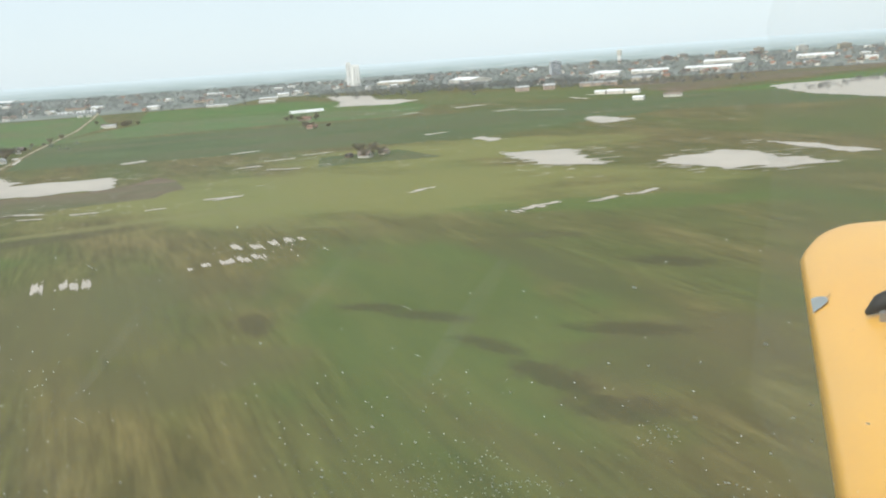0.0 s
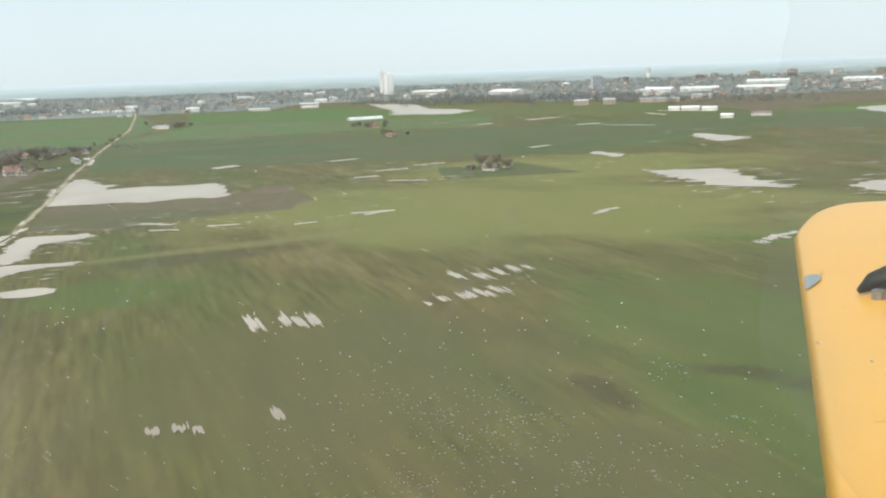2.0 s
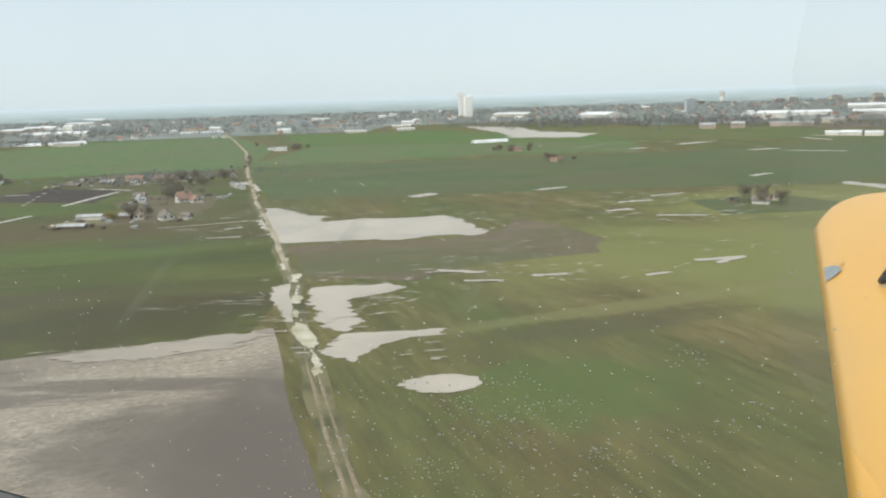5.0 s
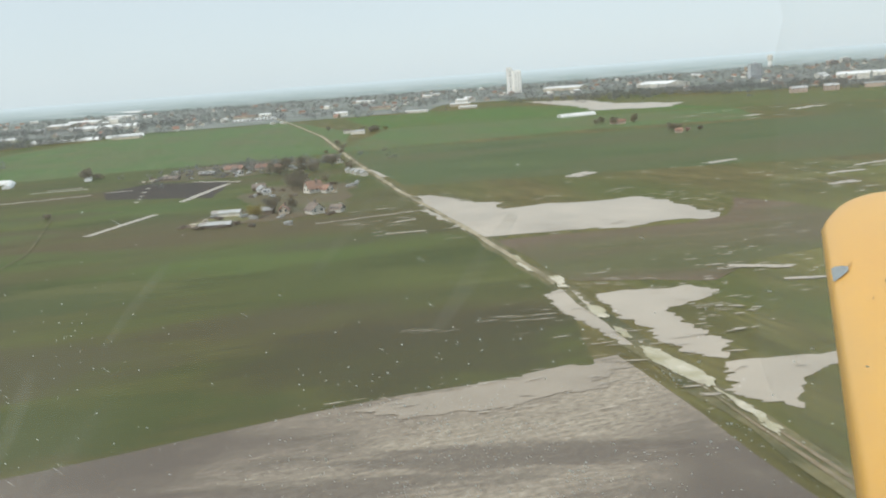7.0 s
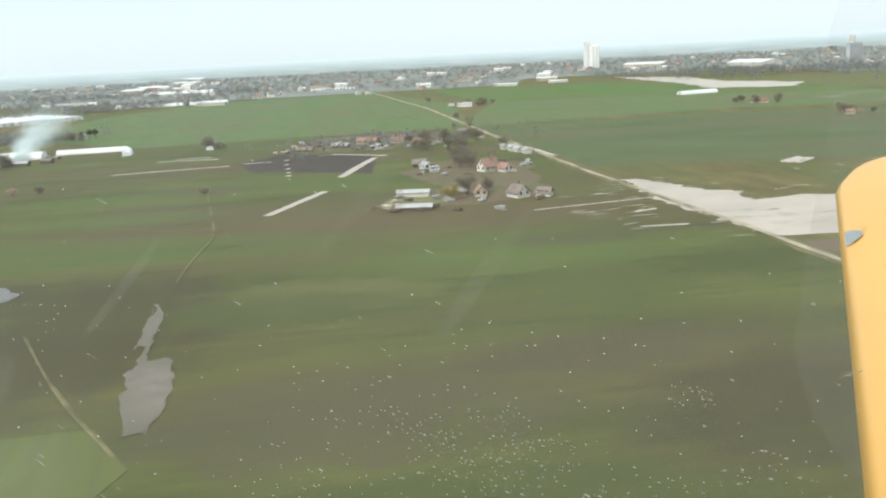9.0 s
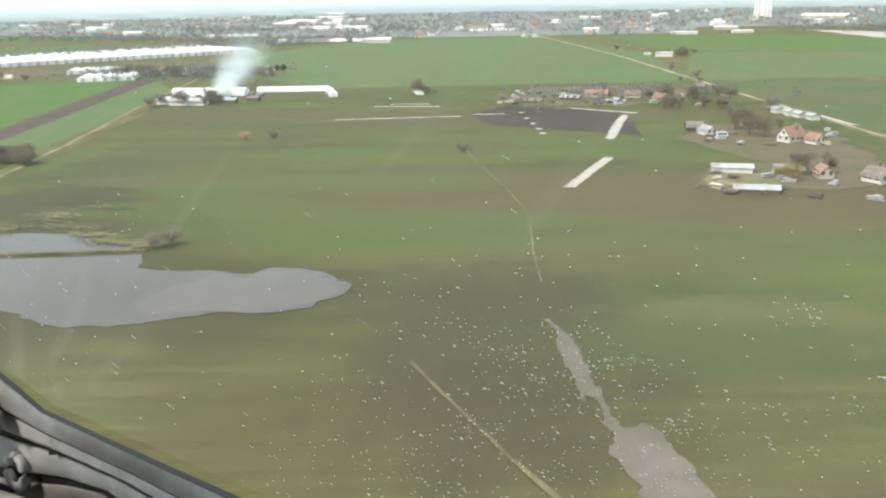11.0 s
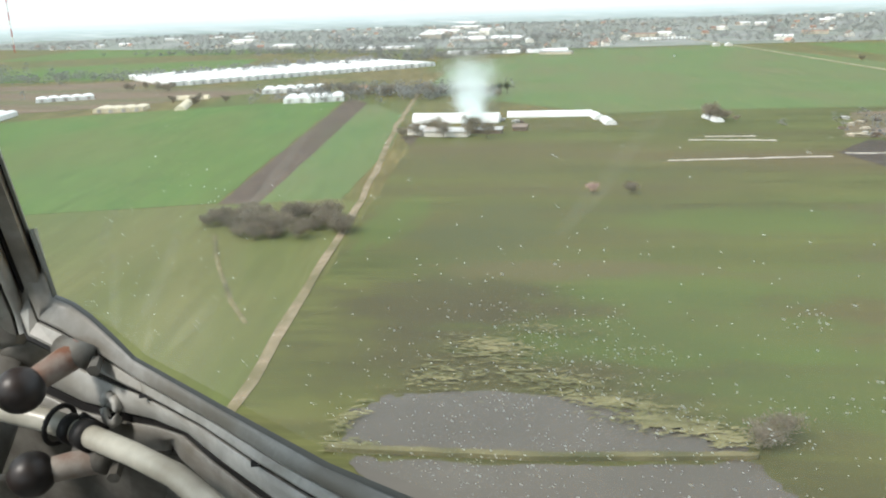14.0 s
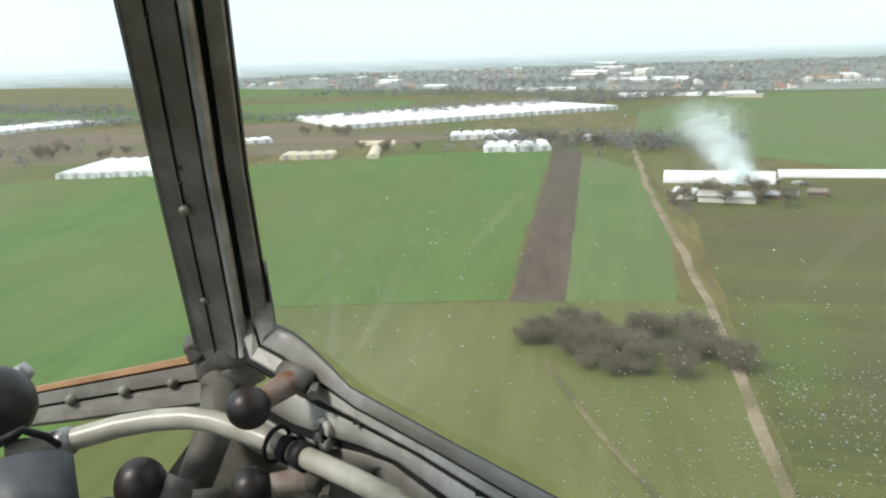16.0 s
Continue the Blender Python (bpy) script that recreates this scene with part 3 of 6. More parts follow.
field("field", [(-1227.3, 938.0), (-948.3, 1085.7), (-811.7, 819.3), (-1043.9, 753.4), (-1337.0, 618.0), (-1641.0, 816.0)], GREEN, "green fields among tree belts")
field("field", [(-1602.8, 1555.9), (-1140.2, 1550.1), (-958.8, 1251.1), (-1397.9, 1083.9)], GREEN, "green field in front of the outskirts")
field("field", [(-916.8, 1209.6), (-466.9, 1416.4), (-349.2, 1270.3), (-598.9, 1149.5), (-738.7, 1140.6)], DARKGREEN, "dull green field before the village")
field("field", [(272.5, 1062.1), (-41.2, 1246.6), (65.2, 875.2), (299.2, 783.0)], OLIVE, "pale olive meadow by the flooded land", rough=6)
field("field", [(289.5, 1068.7), (308.6, 804.3), (657.1, 1053.6), (778.7, 1244.9), (522.8, 1295.5)], BROWN, "scrubby brown wasteland before the factories", rough=8)

field("field", [(-551, 380.2), (-507.7, 402.8), (-478, 418), (-469, 415), (-457.6, 382), (-449.6, 359), (-444, 343), (-434.6, 317.5), (-430, 303), (-426.5, 290), (-423, 270), (-424, 150), (-520, 150), (-535, 210), (-537.5, 339.8)], OLIVE, "calm olive green meadow beside the farm track", up=0.03)
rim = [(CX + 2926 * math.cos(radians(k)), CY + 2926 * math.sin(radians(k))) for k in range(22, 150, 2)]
field("field", [(-2263.5, 1631.0), (-1509.0, 1436.5), (-1004.5, 1310.3), (-560.8, 1222.7), (-231.6, 1305.3), (-226.0, 1511.2), (134.0, 1528.1), (165.7, 1201.5), (900.0, 1160.0), (1500.0, 1160.0), *rim], TOWNLAND, "grey-green gardens and streets of the town, paled for haze", step=60, rough=14)
field("field", [(-293.0, 227.6), (-268.2, 235.9), (-258.3, 224.7), (-262.0, 190.0), (-300.0, 190.0)], OLIVE, "small dull green crop plot", up=0.06)
field("yard", [(-346.1, 551.5), (-337.3, 622.7), (-301.9, 638.8), (-263.0, 635.9), (-253.8, 584.1), (-284.5, 554.8), (-311.9, 548.1)], BROWN, "trampled brown farm yard", step=5, rough=4, up=0.06)
field("yard", [(-260.3, 388.0), (-258.2, 416.2), (-240.8, 425.1), (-263.2, 461.0), (-259.1, 497.9), (-236.5, 503.2), (-213.9, 484.1), (-207.0, 405.3), (-226.6, 392.1)], BROWN, "trampled brown farm yard", step=5, rough=4, up=0.06)
field("yard", [(-258, 394), (-257, 404), (-250, 410), (-238, 409), (-236, 399), (-246, 393)], DRYGRASS, "straw-coloured dry yard beside the low sheds", step=3, rough=2, up=0.07)

# ---- tracks ----
ROAD_A = [(-84, 96), (-93, 118), (-101, 141), (-105.6, 156), (-110.9, 174), (-114.9, 188), (-119.5, 205), (-123.9, 223), (-128, 234), (-130.3, 244), (-133, 257), (-135.6, 264.5), (-139.1, 280.5), (-146.8, 307), (-155.8, 338), (-176, 404.1), (-190.3, 449), (-237.2, 612.9), (-300.8, 851.4), (-393.6, 1141), (-491.8, 1431.9)]
ribbon("verge", ROAD_A, (4.6, 5.5), VERGE, "rough dry grass verge along the dirt track", 0.09, 3, 1.2)
for side in (-0.75, 0.75):
    ribbon("road", [(x + side, y) for x, y in ROAD_A[:8]], (0.5, 0.6), FARMTRACK, "pale wheel rut of the grassy track", 0.24, 6 + side, 0.2)
ribbon("road", ROAD_A[12:], (1.7, 3.6), TRACK, "pale sandy dirt track with puddles", 0.28, 5, 0.5)
ROAD_B = [(-423, 270), (-426.5, 290), (-430.1, 303.4), (-434.6, 317.5), (-440.2, 332), (-444, 343), (-449.6, 359), (-457.6, 382), (-469, 415), (-484.2, 455), (-505, 508), (-523.8, 557), (-562.3, 664.7), (-604.2, 782.3)]
ribbon("road", ROAD_B, (1.7, 2.6), FARMTRACK, "dusty farm track between green fields", 0.15, 8, 0.5)
ribbon("path", [(-331.7, 434.4), (-324.7, 418.0), (-307.6, 378.3), (-297.6, 353.8), (-292.5, 325.3), (-288.3, 307.8)], (0.7, 0.6), VERGE, "faint trodden field path", 0.2, 4, 0.3)
ribbon("path", [(-301.1, 272.2), (-284.2, 251.9), (-273.2, 239.9), (-261.3, 227.8)], (0.6, 0.6), VERGE, "faint trodden field path", 0.2, 14, 0.3)

ribbon("path", [(-487, 376.5), (-483.6, 372), (-475, 361), (-467.7, 352.3), (-461, 344.6), (-454.8, 337.7), (-446, 329.5)], (0.9, 1.0), VERGE, "faint dry wheel track across the meadow", 0.2, 24, 0.2)

# ---- flood water ----
FLOOD = "shallow silty flood water standing in the field"


def wave(x, y, seed):
    """Smooth value noise between -1 and 1 on arrays."""
    i, j = np.floor(x).astype(np.int64), np.floor(y).astype(np.int64)
    u, v = x - i, y - j
    u, v = u * u * (3 - 2 * u), v * v * (3 - 2 * v)

    def h(a, b):
        n = (a * 374761393 + b * 668265263 + seed * 974711) & 0x7FFFFFFF
        n = ((n ^ (n >> 13)) * 1274126177) & 0x7FFFFFFF
        return (n & 0xFFFF) / 32767.5 - 1
    return (h(i, j) * (1 - u) + h(i + 1, j) * u) * (1 - v) + (h(i, j + 1) * (1 - u) + h(i + 1, j + 1) * u) * v


def pond(corners, material=WATER, label=FLOOD, rough=3.0, step=1.6, along=8, stretch=3.0, name="water", up=0.05):
    """Standing water inside the corners, with an edge frayed along the furrows."""
    LEVEL[0] += 0.0015
    seed = len(bpy.data.meshes)
    ca, sa = math.cos(radians(along)), math.sin(radians(along))
    pts = np.array([(x * ca + y * sa, -x * sa + y * ca) for x, y in corners], float)
    lo, hi = pts.min(0) - rough * 1.5, pts.max(0) + rough * 1.5
    cv = max(0.16, min(1.6, math.sqrt((hi - lo).prod() / 14000)))
    cu = cv * 2.2
    us, vs = np.arange(lo[0], hi[0], cu), np.arange(lo[1], hi[1], cv)
    gu, gv = np.meshgrid(us + cu / 2, vs + cv / 2, indexing="ij")
    dist, inside = np.full(gu.shape, 1e9), np.zeros(gu.shape, bool)
    for k in range(len(pts)):
        a, b = pts[k], pts[(k + 1) % len(pts)]
        e = b - a
        t = np.clip(((gu - a[0]) * e[0] + (gv - a[1]) * e[1]) / (e @ e + 1e-9), 0, 1)
        dist = np.minimum(dist, np.hypot(gu - a[0] - e[0] * t, gv - a[1] - e[1] * t))
        cross = (a[1] > gv) != (b[1] > gv)
        inside ^= cross & (gu < a[0] + e[0] * (gv - a[1]) / (e[1] if abs(e[1]) > 1e-9 else 1e-9))
    q = rough * 1.1
    n = 0.75 * wave(gu / (q * stretch), gv / q, seed) + 0.6 * wave(gu / (q * stretch * 0.35), gv / (q * 0.33), seed + 5) + 0.4 * wave(gu / (q * stretch * 0.14), gv / (q * 0.12), seed + 9)
    keep = np.where(inside, dist, -dist) + n * rough * 0.8 > rough * 0.1
    index, verts, faces = {}, [], []
    jit = np.random.RandomState(seed)
    z = up + LEVEL[0]
    for i, j in zip(*np.nonzero(keep)):
        f = []
        for a, b in ((i, j), (i + 1, j), (i + 1, j + 1), (i, j + 1)):
            if (a, b) not in index:
                index[a, b] = len(verts)
                u, v = lo[0] + a * cu + jit.uniform(-0.4, 0.4) * cu, lo[1] + b * cv + jit.uniform(-0.3, 0.3) * cv
                verts.append((u * ca - v * sa, u * sa + v * ca, z))
            f.append(index[a, b])
        faces.append(f)
    # round off the stepped edge
    count = {}
    for f in faces:
        for p, q in zip(f, f[1:] + f[:1]):
            e = (p, q) if p < q else (q, p)
            count[e] = count.get(e, 0) + 1
    near = {}
    for (p, q), k in count.items():
        if k == 1:
            near.setdefault(p, []).append(q)
            near.setdefault(q, []).append(p)
    for _ in range(3):
        moved = {p: (0.4 * verts[p][0] + 0.6 * sum(verts[q][0] for q in o) / len(o), 0.4 * verts[p][1] + 0.6 * sum(verts[q][1] for q in o) / len(o), z) for p, o in near.items()}
        for p, w in moved.items():
            verts[p] = w
    me = bpy.data.meshes.new(name)
    me.from_pydata(verts, [], faces)
    me.materials.append(material)
    return tagged(new(name, me), label, "water" if name == "water" else name, kind="structure")


pond([(-181.5, 430), (-175.9, 431), (-162.9, 410), (-149.6, 400), (-148, 386), (-135, 390), (-117, 390), (-103, 395), (-93, 380), (-89.5, 364), (-84.7, 351), (-87.6, 342.5), (-97, 347.5), (-114, 341.5), (-131, 339), (-147, 337), (-156, 338), (-167, 366), (-175.8, 392)], rough=3.4)
pond([(-132.5, 270.6), (-125.7, 272.6), (-121, 273), (-117, 271), (-114.4, 276.5), (-108.3, 268), (-113.4, 262), (-120, 258), (-118.2, 247), (-114.6, 238), (-117.5, 230), (-122, 233), (-125, 240), (-130.2, 257)], rough=1.8)
pond([(-141.8, 272.5), (-139.1, 277), (-136, 274), (-132.8, 260.3), (-130.8, 245.6), (-128, 237.7), (-131.6, 238.3), (-135.9, 250), (-140.5, 262)], rough=1.2)
for q in ([(-140.4, 287), (-137.8, 287), (-136.6, 277), (-138.9, 277)], [(-148.5, 311), (-146.6, 311), (-142.6, 293), (-144.6, 293)], [(-134.6, 263), (-132.2, 261), (-131.4, 254), (-133.8, 254)], [(-131.6, 248), (-129.4, 246), (-129.2, 241), (-131.4, 242)], [(-129.4, 238), (-126, 235), (-121.2, 221), (-122.4, 217), (-125.6, 222), (-128.8, 231)], [(-122.6, 219), (-119.8, 213), (-117.6, 204), (-118.8, 202), (-121.2, 210)]):
    pond(q, SAND, "bright washed-out sand bank on the track", 0.9, along=-70, name="road", up=0.22)
pond([(-120.3, 218.5), (-118.6, 225), (-116.4, 229.6), (-108.7, 229.5), (-97.5, 231), (-98.3, 226.5), (-104.5, 224.5), (-109.4, 220), (-113, 210.7), (-118, 212.5)], rough=1.8)
pond([(-173, 215.7), (-164.4, 219.8), (-152.6, 224.8), (-141, 230), (-133.8, 232.8), (-131.6, 228.4), (-137.3, 221.7), (-146.7, 217.5), (-156.5, 213.7), (-164.7, 212.5)], MUDWATER, rough=2.6)
pond([(-105.2, 197.5), (-101.5, 201), (-95, 202.6), (-91, 200), (-90.2, 197), (-94, 193.6), (-100, 193.4)], rough=0.8)
pond([(93.9, 382.3), (127.4, 379.5), (131.0, 307.6), (104.0, 331.6)], rough=6)
pond([(149.6, 315.3), (188.2, 336.5), (205.4, 275.0), (165.1, 275.7)], rough=6)
pond([(209.7, 360.2), (226.6, 329.8), (235.8, 298.7), (222.8, 299.5)], rough=4)
pond([(177.9, 574.1), (196.7, 524.4), (170.2, 503.3), (165.9, 547.2)], rough=5)
pond([(396.4, 800.0), (538.5, 835.4), (762.0, 835.0), (608.0, 608.0), (383.5, 561.0), (369.2, 654.2)], label="broad shallow lake beside the town", rough=6)
pond([(-98.6, 1374.3), (-19.3, 1278.7), (-2.3, 1125.4), (56.3, 1018.5), (25.2, 947.8), (-44.5, 982.7), (-52.9, 1101.3)], label="flooded land in front of the town", rough=9)
pond([(84.0, 463.5), (89.2, 474.0), (101.2, 453.8), (93.8, 440.0)], rough=3)
pond([(-411, 297.7), (-415, 306), (-412, 312), (-404, 316), (-396, 319), (-386, 320), (-377, 318), (-371, 316.5), (-368.5, 313), (-368, 311), (-390, 303.6)], POND, "upper part of the pond with reed edge", 1.4, along=16)
pond([(-410, 296.4), (-389, 302.4), (-367.6, 310), (-363.8, 305.7), (-361, 300.5), (-353.4, 301.6), (-346.3, 303), (-340, 301.2), (-338.4, 305.5), (-332, 307.4), (-328.6, 306.3), (-324.6, 304), (-320.8, 300.7), (-319.5, 296), (-321.5, 291), (-325, 286), (-330, 283.7), (-335.6, 283.4), (-340.8, 280), (-345, 276.7), (-350, 274), (-356, 272.4), (-364, 274), (-373, 277), (-383, 279), (-392, 283.4), (-397, 288), (-404, 290.3)], POND, "dark pond reflecting the grey sky", 1.4, along=16)
pond([(-346, 301), (-340, 300), (-338.2, 304.5), (-332, 306.4), (-328.6, 305.3), (-325, 303), (-322, 300), (-320.6, 296), (-322.5, 291.5), (-326, 287), (-331, 284.8), (-336, 284.5), (-341, 282), (-347, 279), (-352, 284), (-350, 292)], SHALLOW, "paler silty shallows of the pond", 1.8, along=16)
pond([(-285, 291), (-281, 286), (-277.5, 275), (-275, 268), (-277, 266), (-281, 277)], MUD, "wet muddy hollow in the field", 0.9, along=-68)
pond([(-276, 270), (-272.5, 259), (-270, 263), (-264.6, 253), (-261, 241), (-260.4, 234), (-263, 233.6), (-267, 240.5), (-272.8, 254)], MUD, "wet muddy hollow in the field", 0.9, along=-68)
pond([(-293.6, 382.8), (-290.6, 382.9), (-283.5, 425.7), (-286.6, 426.6)], rough=0.7, step=2)
pond([(-288.6, 460.0), (-285.5, 460.1), (-283.5, 521.1), (-286.6, 520.9), (-288.6, 486.1)], rough=0.8, step=2)
for a, b, w in (((-309.9, 540.8), (-280.5, 527.5), 3), ((-347.0, 515.9), (-334.0, 518.6), 2), ((-397.7, 536.3), (-368.0, 539.9), 2.5), ((-399.3, 492.7), (-350.9, 509.4), 2.2), ((-392.8, 544.9), (-375.0, 549.0), 2.6), ((-211.3, 378.9), (-174.0, 394.7), 1.1), ((-184.6, 352.4), (-172.2, 353.8), 1.6), ((-183.5, 372.4), (-177.2, 375.7), 1.8),
                ((-25.8, 289.0), (-18.8, 295.2), 3), ((-30.7, 292.9), (-15.8, 296.2), 3), ((-76.1, 278.3), (-66.3, 280.3), 3), ((51.8, 278.2), (58.9, 284.5), 3), ((48.7, 274.1), (53.8, 278.3), 2.5), ((84.8, 223.9), (89.9, 230.1), 3), ((89.9, 229.1), (97.1, 233.3), 2.2), ((110.1, 230.9), (116.3, 236.1), 2.5), ((124.5, 238.3), (131.8, 245.6), 2.5),
                ((-118.3, 458.7), (-108.7, 469.8), 7), ((-58.7, 472.6), (-43.7, 483.4), 5), ((57.2, 512.2), (70.6, 523.1), 5), ((39.1, 747.2), (53.5, 756.3), 9), ((88.9, 788.9), (116.7, 810.9), 12), ((118.7, 697.9), (139.7, 706.5), 8), ((138.3, 685.3), (173.4, 661.8), 6), ((-29.4, 418.6), (-14.4, 424.1), 4), ((-38.6, 392.8), (-27.6, 398.2), 4), ((-12.3, 436.5), (4.8, 445.2), 3), ((-21.9, 379.1), (-5.0, 375.5), 3),
                ((-226.0, 556.8), (-216.8, 540.2), 5), ((-215.7, 540.3), (-202.4, 503.7), 3), ((208.0, 831.9), (218.0, 790.1), 6), ((230.0, 863.4), (272.7, 828.1), 8), ((-47.6, 275.6), (-40.7, 278.7), 2), ((-101.0, 287.9), (-88.5, 283.8), 2.5), ((-93.8, 274.4), (-83.5, 273.0), 2)):
    dx, dy = b[0] - a[0], b[1] - a[1]
    n = math.hypot(dx, dy)
    px, py = -dy / n * w / 2, dx / n * w / 2
    pond([(a[0] + px, a[1] + py), (b[0] + px, b[1] + py), (b[0] - px, b[1] - py), (a[0] - px, a[1] - py)], label="long puddle lying in the grass", rough=w * 0.35, step=1.5, along=math.degrees(math.atan2(dy, dx)))
# water standing in the furrows, in fine streaks between the rows
def furrow_water(x, y, width, length, n, material=WATER):
    verts, faces = [], []
    ux, uy = 0.38, -0.925
    for k in range(n):
        s, a = rng.uniform(0, width), rng.gauss(0.0, 0.12) * length
        ll, ww = length * rng.uniform(0.3, 0.95), rng.uniform(0.10, 0.34)
        px, py = x + s + ux * (length / 2 + a), y + s * 0.25 + uy * (length / 2 + a)
        i = len(verts)
        for u, v in ((-0.5, 0.05), (-0.28, 0.8), (0.05, 1.0), (0.3, 0.6), (0.5, -0.1), (0.26, -0.7), (-0.1, -1.0), (-0.32, -0.5)):
            verts.append((px + ux * ll * u - uy * ww * v, py + uy * ll * u + ux * ww * v, 0.12 + 0.002 * k))
        faces.append(tuple(range(i, i + 8)))
    me = bpy.data.meshes.new("water")
    me.from_pydata(verts, [], faces)
    me.materials.append(material)
    tagged(new("water", me), "streaks of water standing in field furrows", "water", kind="structure")


for x, y, w, l, n in ((-0.9, 203, 2.4, 10, 22), (5.0, 201, 3.0, 9, 22), (9.5, 204, 2.0, 8, 14), (13.2, 207, 2.4, 9, 18), (17.0, 207, 1.6, 7, 10), (-3.6, 181.5, 2.0, 6, 14), (0.4, 184, 3.4, 8, 30), (4.6, 185.5, 2.6, 8, 22), (8.2, 187.5, 3.0, 8, 20), (-6.0, 177.4, 1.2, 5, 7),
                      (-41.6, 171, 2.4, 12, 34), (-35.2, 172, 1.6, 10, 18), (-32.4, 171, 1.6, 10, 20), (-30.4, 172.5, 2.0, 11, 20), (-27.6, 124, 1.2, 6, 18), (-43.6, 118.6, 1.6, 4, 12), (-40.2, 119.4, 2.0, 4, 14), (-37.4, 118.6, 1.4, 4, 9), (80, 224, 3.4, 6, 18), (88, 229, 3.6, 5, 16), (105, 232, 4, 5, 16), (119, 240, 5, 5, 18)):
    furrow_water(x, y, w, l, n, MUDWATER if y < 130 else WATER)

# reeds and dry grass around the pond
field("bank", [(-413, 297.2), (-389, 303), (-366.6, 310.6), (-366.6, 311.6), (-389.4, 304), (-413, 298.2)], VERGE, "low grassy bank across the pond", 1.2, 0.3, 0.45, "bank")
verts, faces = [], []
for cx, cy, rx, ry, n in ((-414, 305, 1.6, 6, 90), (-376, 315.5, 8, 2.4, 520), (-404, 331, 7, 5, 420), (-392, 323, 12, 3, 260), (-384, 319, 8, 2.2, 260), (-408, 320, 5, 5, 160), (-397, 341, 6, 2, 60), (-370, 313.5, 3, 1.4, 120), (-410, 299.4, 4, 1.0, 60)):
    for _ in range(n):
        x, y = cx + rng.gauss(0, 0.5) * rx, cy + rng.gauss(0, 0.5) * ry
        l, w, q = rng.uniform(0.25, 1.0), rng.uniform(0.05, 0.19), radians(rng.gauss(16, 14))
        i = len(verts)
        for u, v in ((-1, 0), (-0.3, 1), (0.5, 0.8), (1, 0), (0.3, -1), (-0.5, -0.7)):
            verts.append((x + math.cos(q) * l * u - math.sin(q) * w * v, y + math.sin(q) * l * u + math.cos(q) * w * v, 0.42 + 0.12 * rng.random()))
        faces.append(tuple(range(i + 5, i - 1, -1)))
me = bpy.data.meshes.new("reeds")
me.from_pydata(verts, [], faces)
me.materials.append(DRYGRASS)
tagged(new("reeds", me), "yellowish dry reed grass at the pond edge", "reeds", kind="stuff")


# thin slivers of water fraying out round the flooded patches
SLIVERS = []


def slivers(cx, cy, rx, ry, n, along, w=0.5, l=5.0):
    for _ in range(int(n * 0.55)):
        turn = radians(along + rng.gauss(0, 7))
        ca, sa = math.cos(turn), math.sin(turn)
        a, q = rng.uniform(0, math.tau), rng.uniform(0.75, 1.35)
        x, y = cx + math.cos(a) * rx * q, cy + math.sin(a) * ry * q
        ll, ww = l * rng.uniform(0.3, 1.3), w * rng.uniform(0.3, 1.3)
        SLIVERS.append([(x + (ca * ll * u - sa * ww * v) / 2, y + (sa * ll * u + ca * ww * v) / 2) for u, v in ((-1, 0.1), (-0.5, 0.8), (0.1, 1), (0.7, 0.5), (1, -0.1), (0.3, -0.9), (-0.4, -0.6))])


def slivers_done():
    verts, faces = [], []
    for k, pts in enumerate(SLIVERS):
        faces.append(tuple(range(len(verts), len(verts) + len(pts)))[::-1])
        verts.extend((x, y, 0.36 + k * 0.0001) for x, y in pts)
    me = bpy.data.meshes.new("puddle_slivers")
    me.from_pydata(verts, [], faces)
    me.materials.append(WATER)
    tagged(new("puddle_slivers", me), "scattered thin slivers of flood water in grass", "puddles", kind="stuff")


for args in ((-122.5, 380.8, 36, 30, 90, 8, 0.7, 6), (-126.1, 254.5, 13, 22, 70, 8, 0.5, 4), (-112.2, 216.4, 12, 10, 30, 8, 0.5, 4), (113.5, 349.3, 22, 36, 60, 10, 1.4, 10), (178.1, 300.8, 28, 30, 60, 10, 1.4, 10), (-152.3, 219.0, 20, 6, 40, 14, 0.4, 4), (8.8, 195.1, 9, 9, 26, -68, 0.3, 3), (-34.8, 168.8, 6, 5, 20, -68, 0.3, 3), (-12.7, 403.8, 34, 26, 70, 8, 0.9, 5), (-82.1, 291.3, 26, 14, 50, 6, 0.6, 4),
             (-177.0, 406.2, 12, 22, 60, 25, 0.5, 6), (-52.6, 382.3, 30, 40, 50, 8, 0.7, 4), (68.3, 437.1, 40, 40, 40, 8, 1.0, 6), (204.3, 536.3, 60, 60, 40, 8, 1.6, 9), (73.3, 780.9, 70, 60, 40, 10, 2.4, 14), (-301.8, 553.9, 40, 24, 30, -10, 0.5, 4), (-157.0, 252.4, 12, 2.5, 16, 14, 0.25, 5), (-163.7, 377.1, 26, 30, 60, 20, 0.5, 7), (-127.1, 261.8, 20, 20, 70, 8, 0.4, 5), (-53.3, 301.6, 40, 24, 80, 8, 0.5, 4), (15.4, 404.6, 60, 40, 80, 8, 0.8, 5), (157.9, 318.3, 60, 50, 60, 10, 1.2, 8)):
    slivers(*args)
for cx, cy, rx, ry, n, along, w, l in ((-97, 286, 30, 22, 26, 6, 0.7, 3), (-90, 262, 26, 16, 26, 6, 0.6, 2.6), (-110, 250, 5, 7, 34, 8, 0.7, 2.6), (-185, 388, 14, 22, 40, 20, 0.5, 8), (-10, 392, 30, 24, 50, 8, 0.7, 5), (-60, 440, 60, 20, 24, 8, 0.8, 5)):
    slivers(cx, cy, rx, ry, n, along, w, l)
slivers_done()


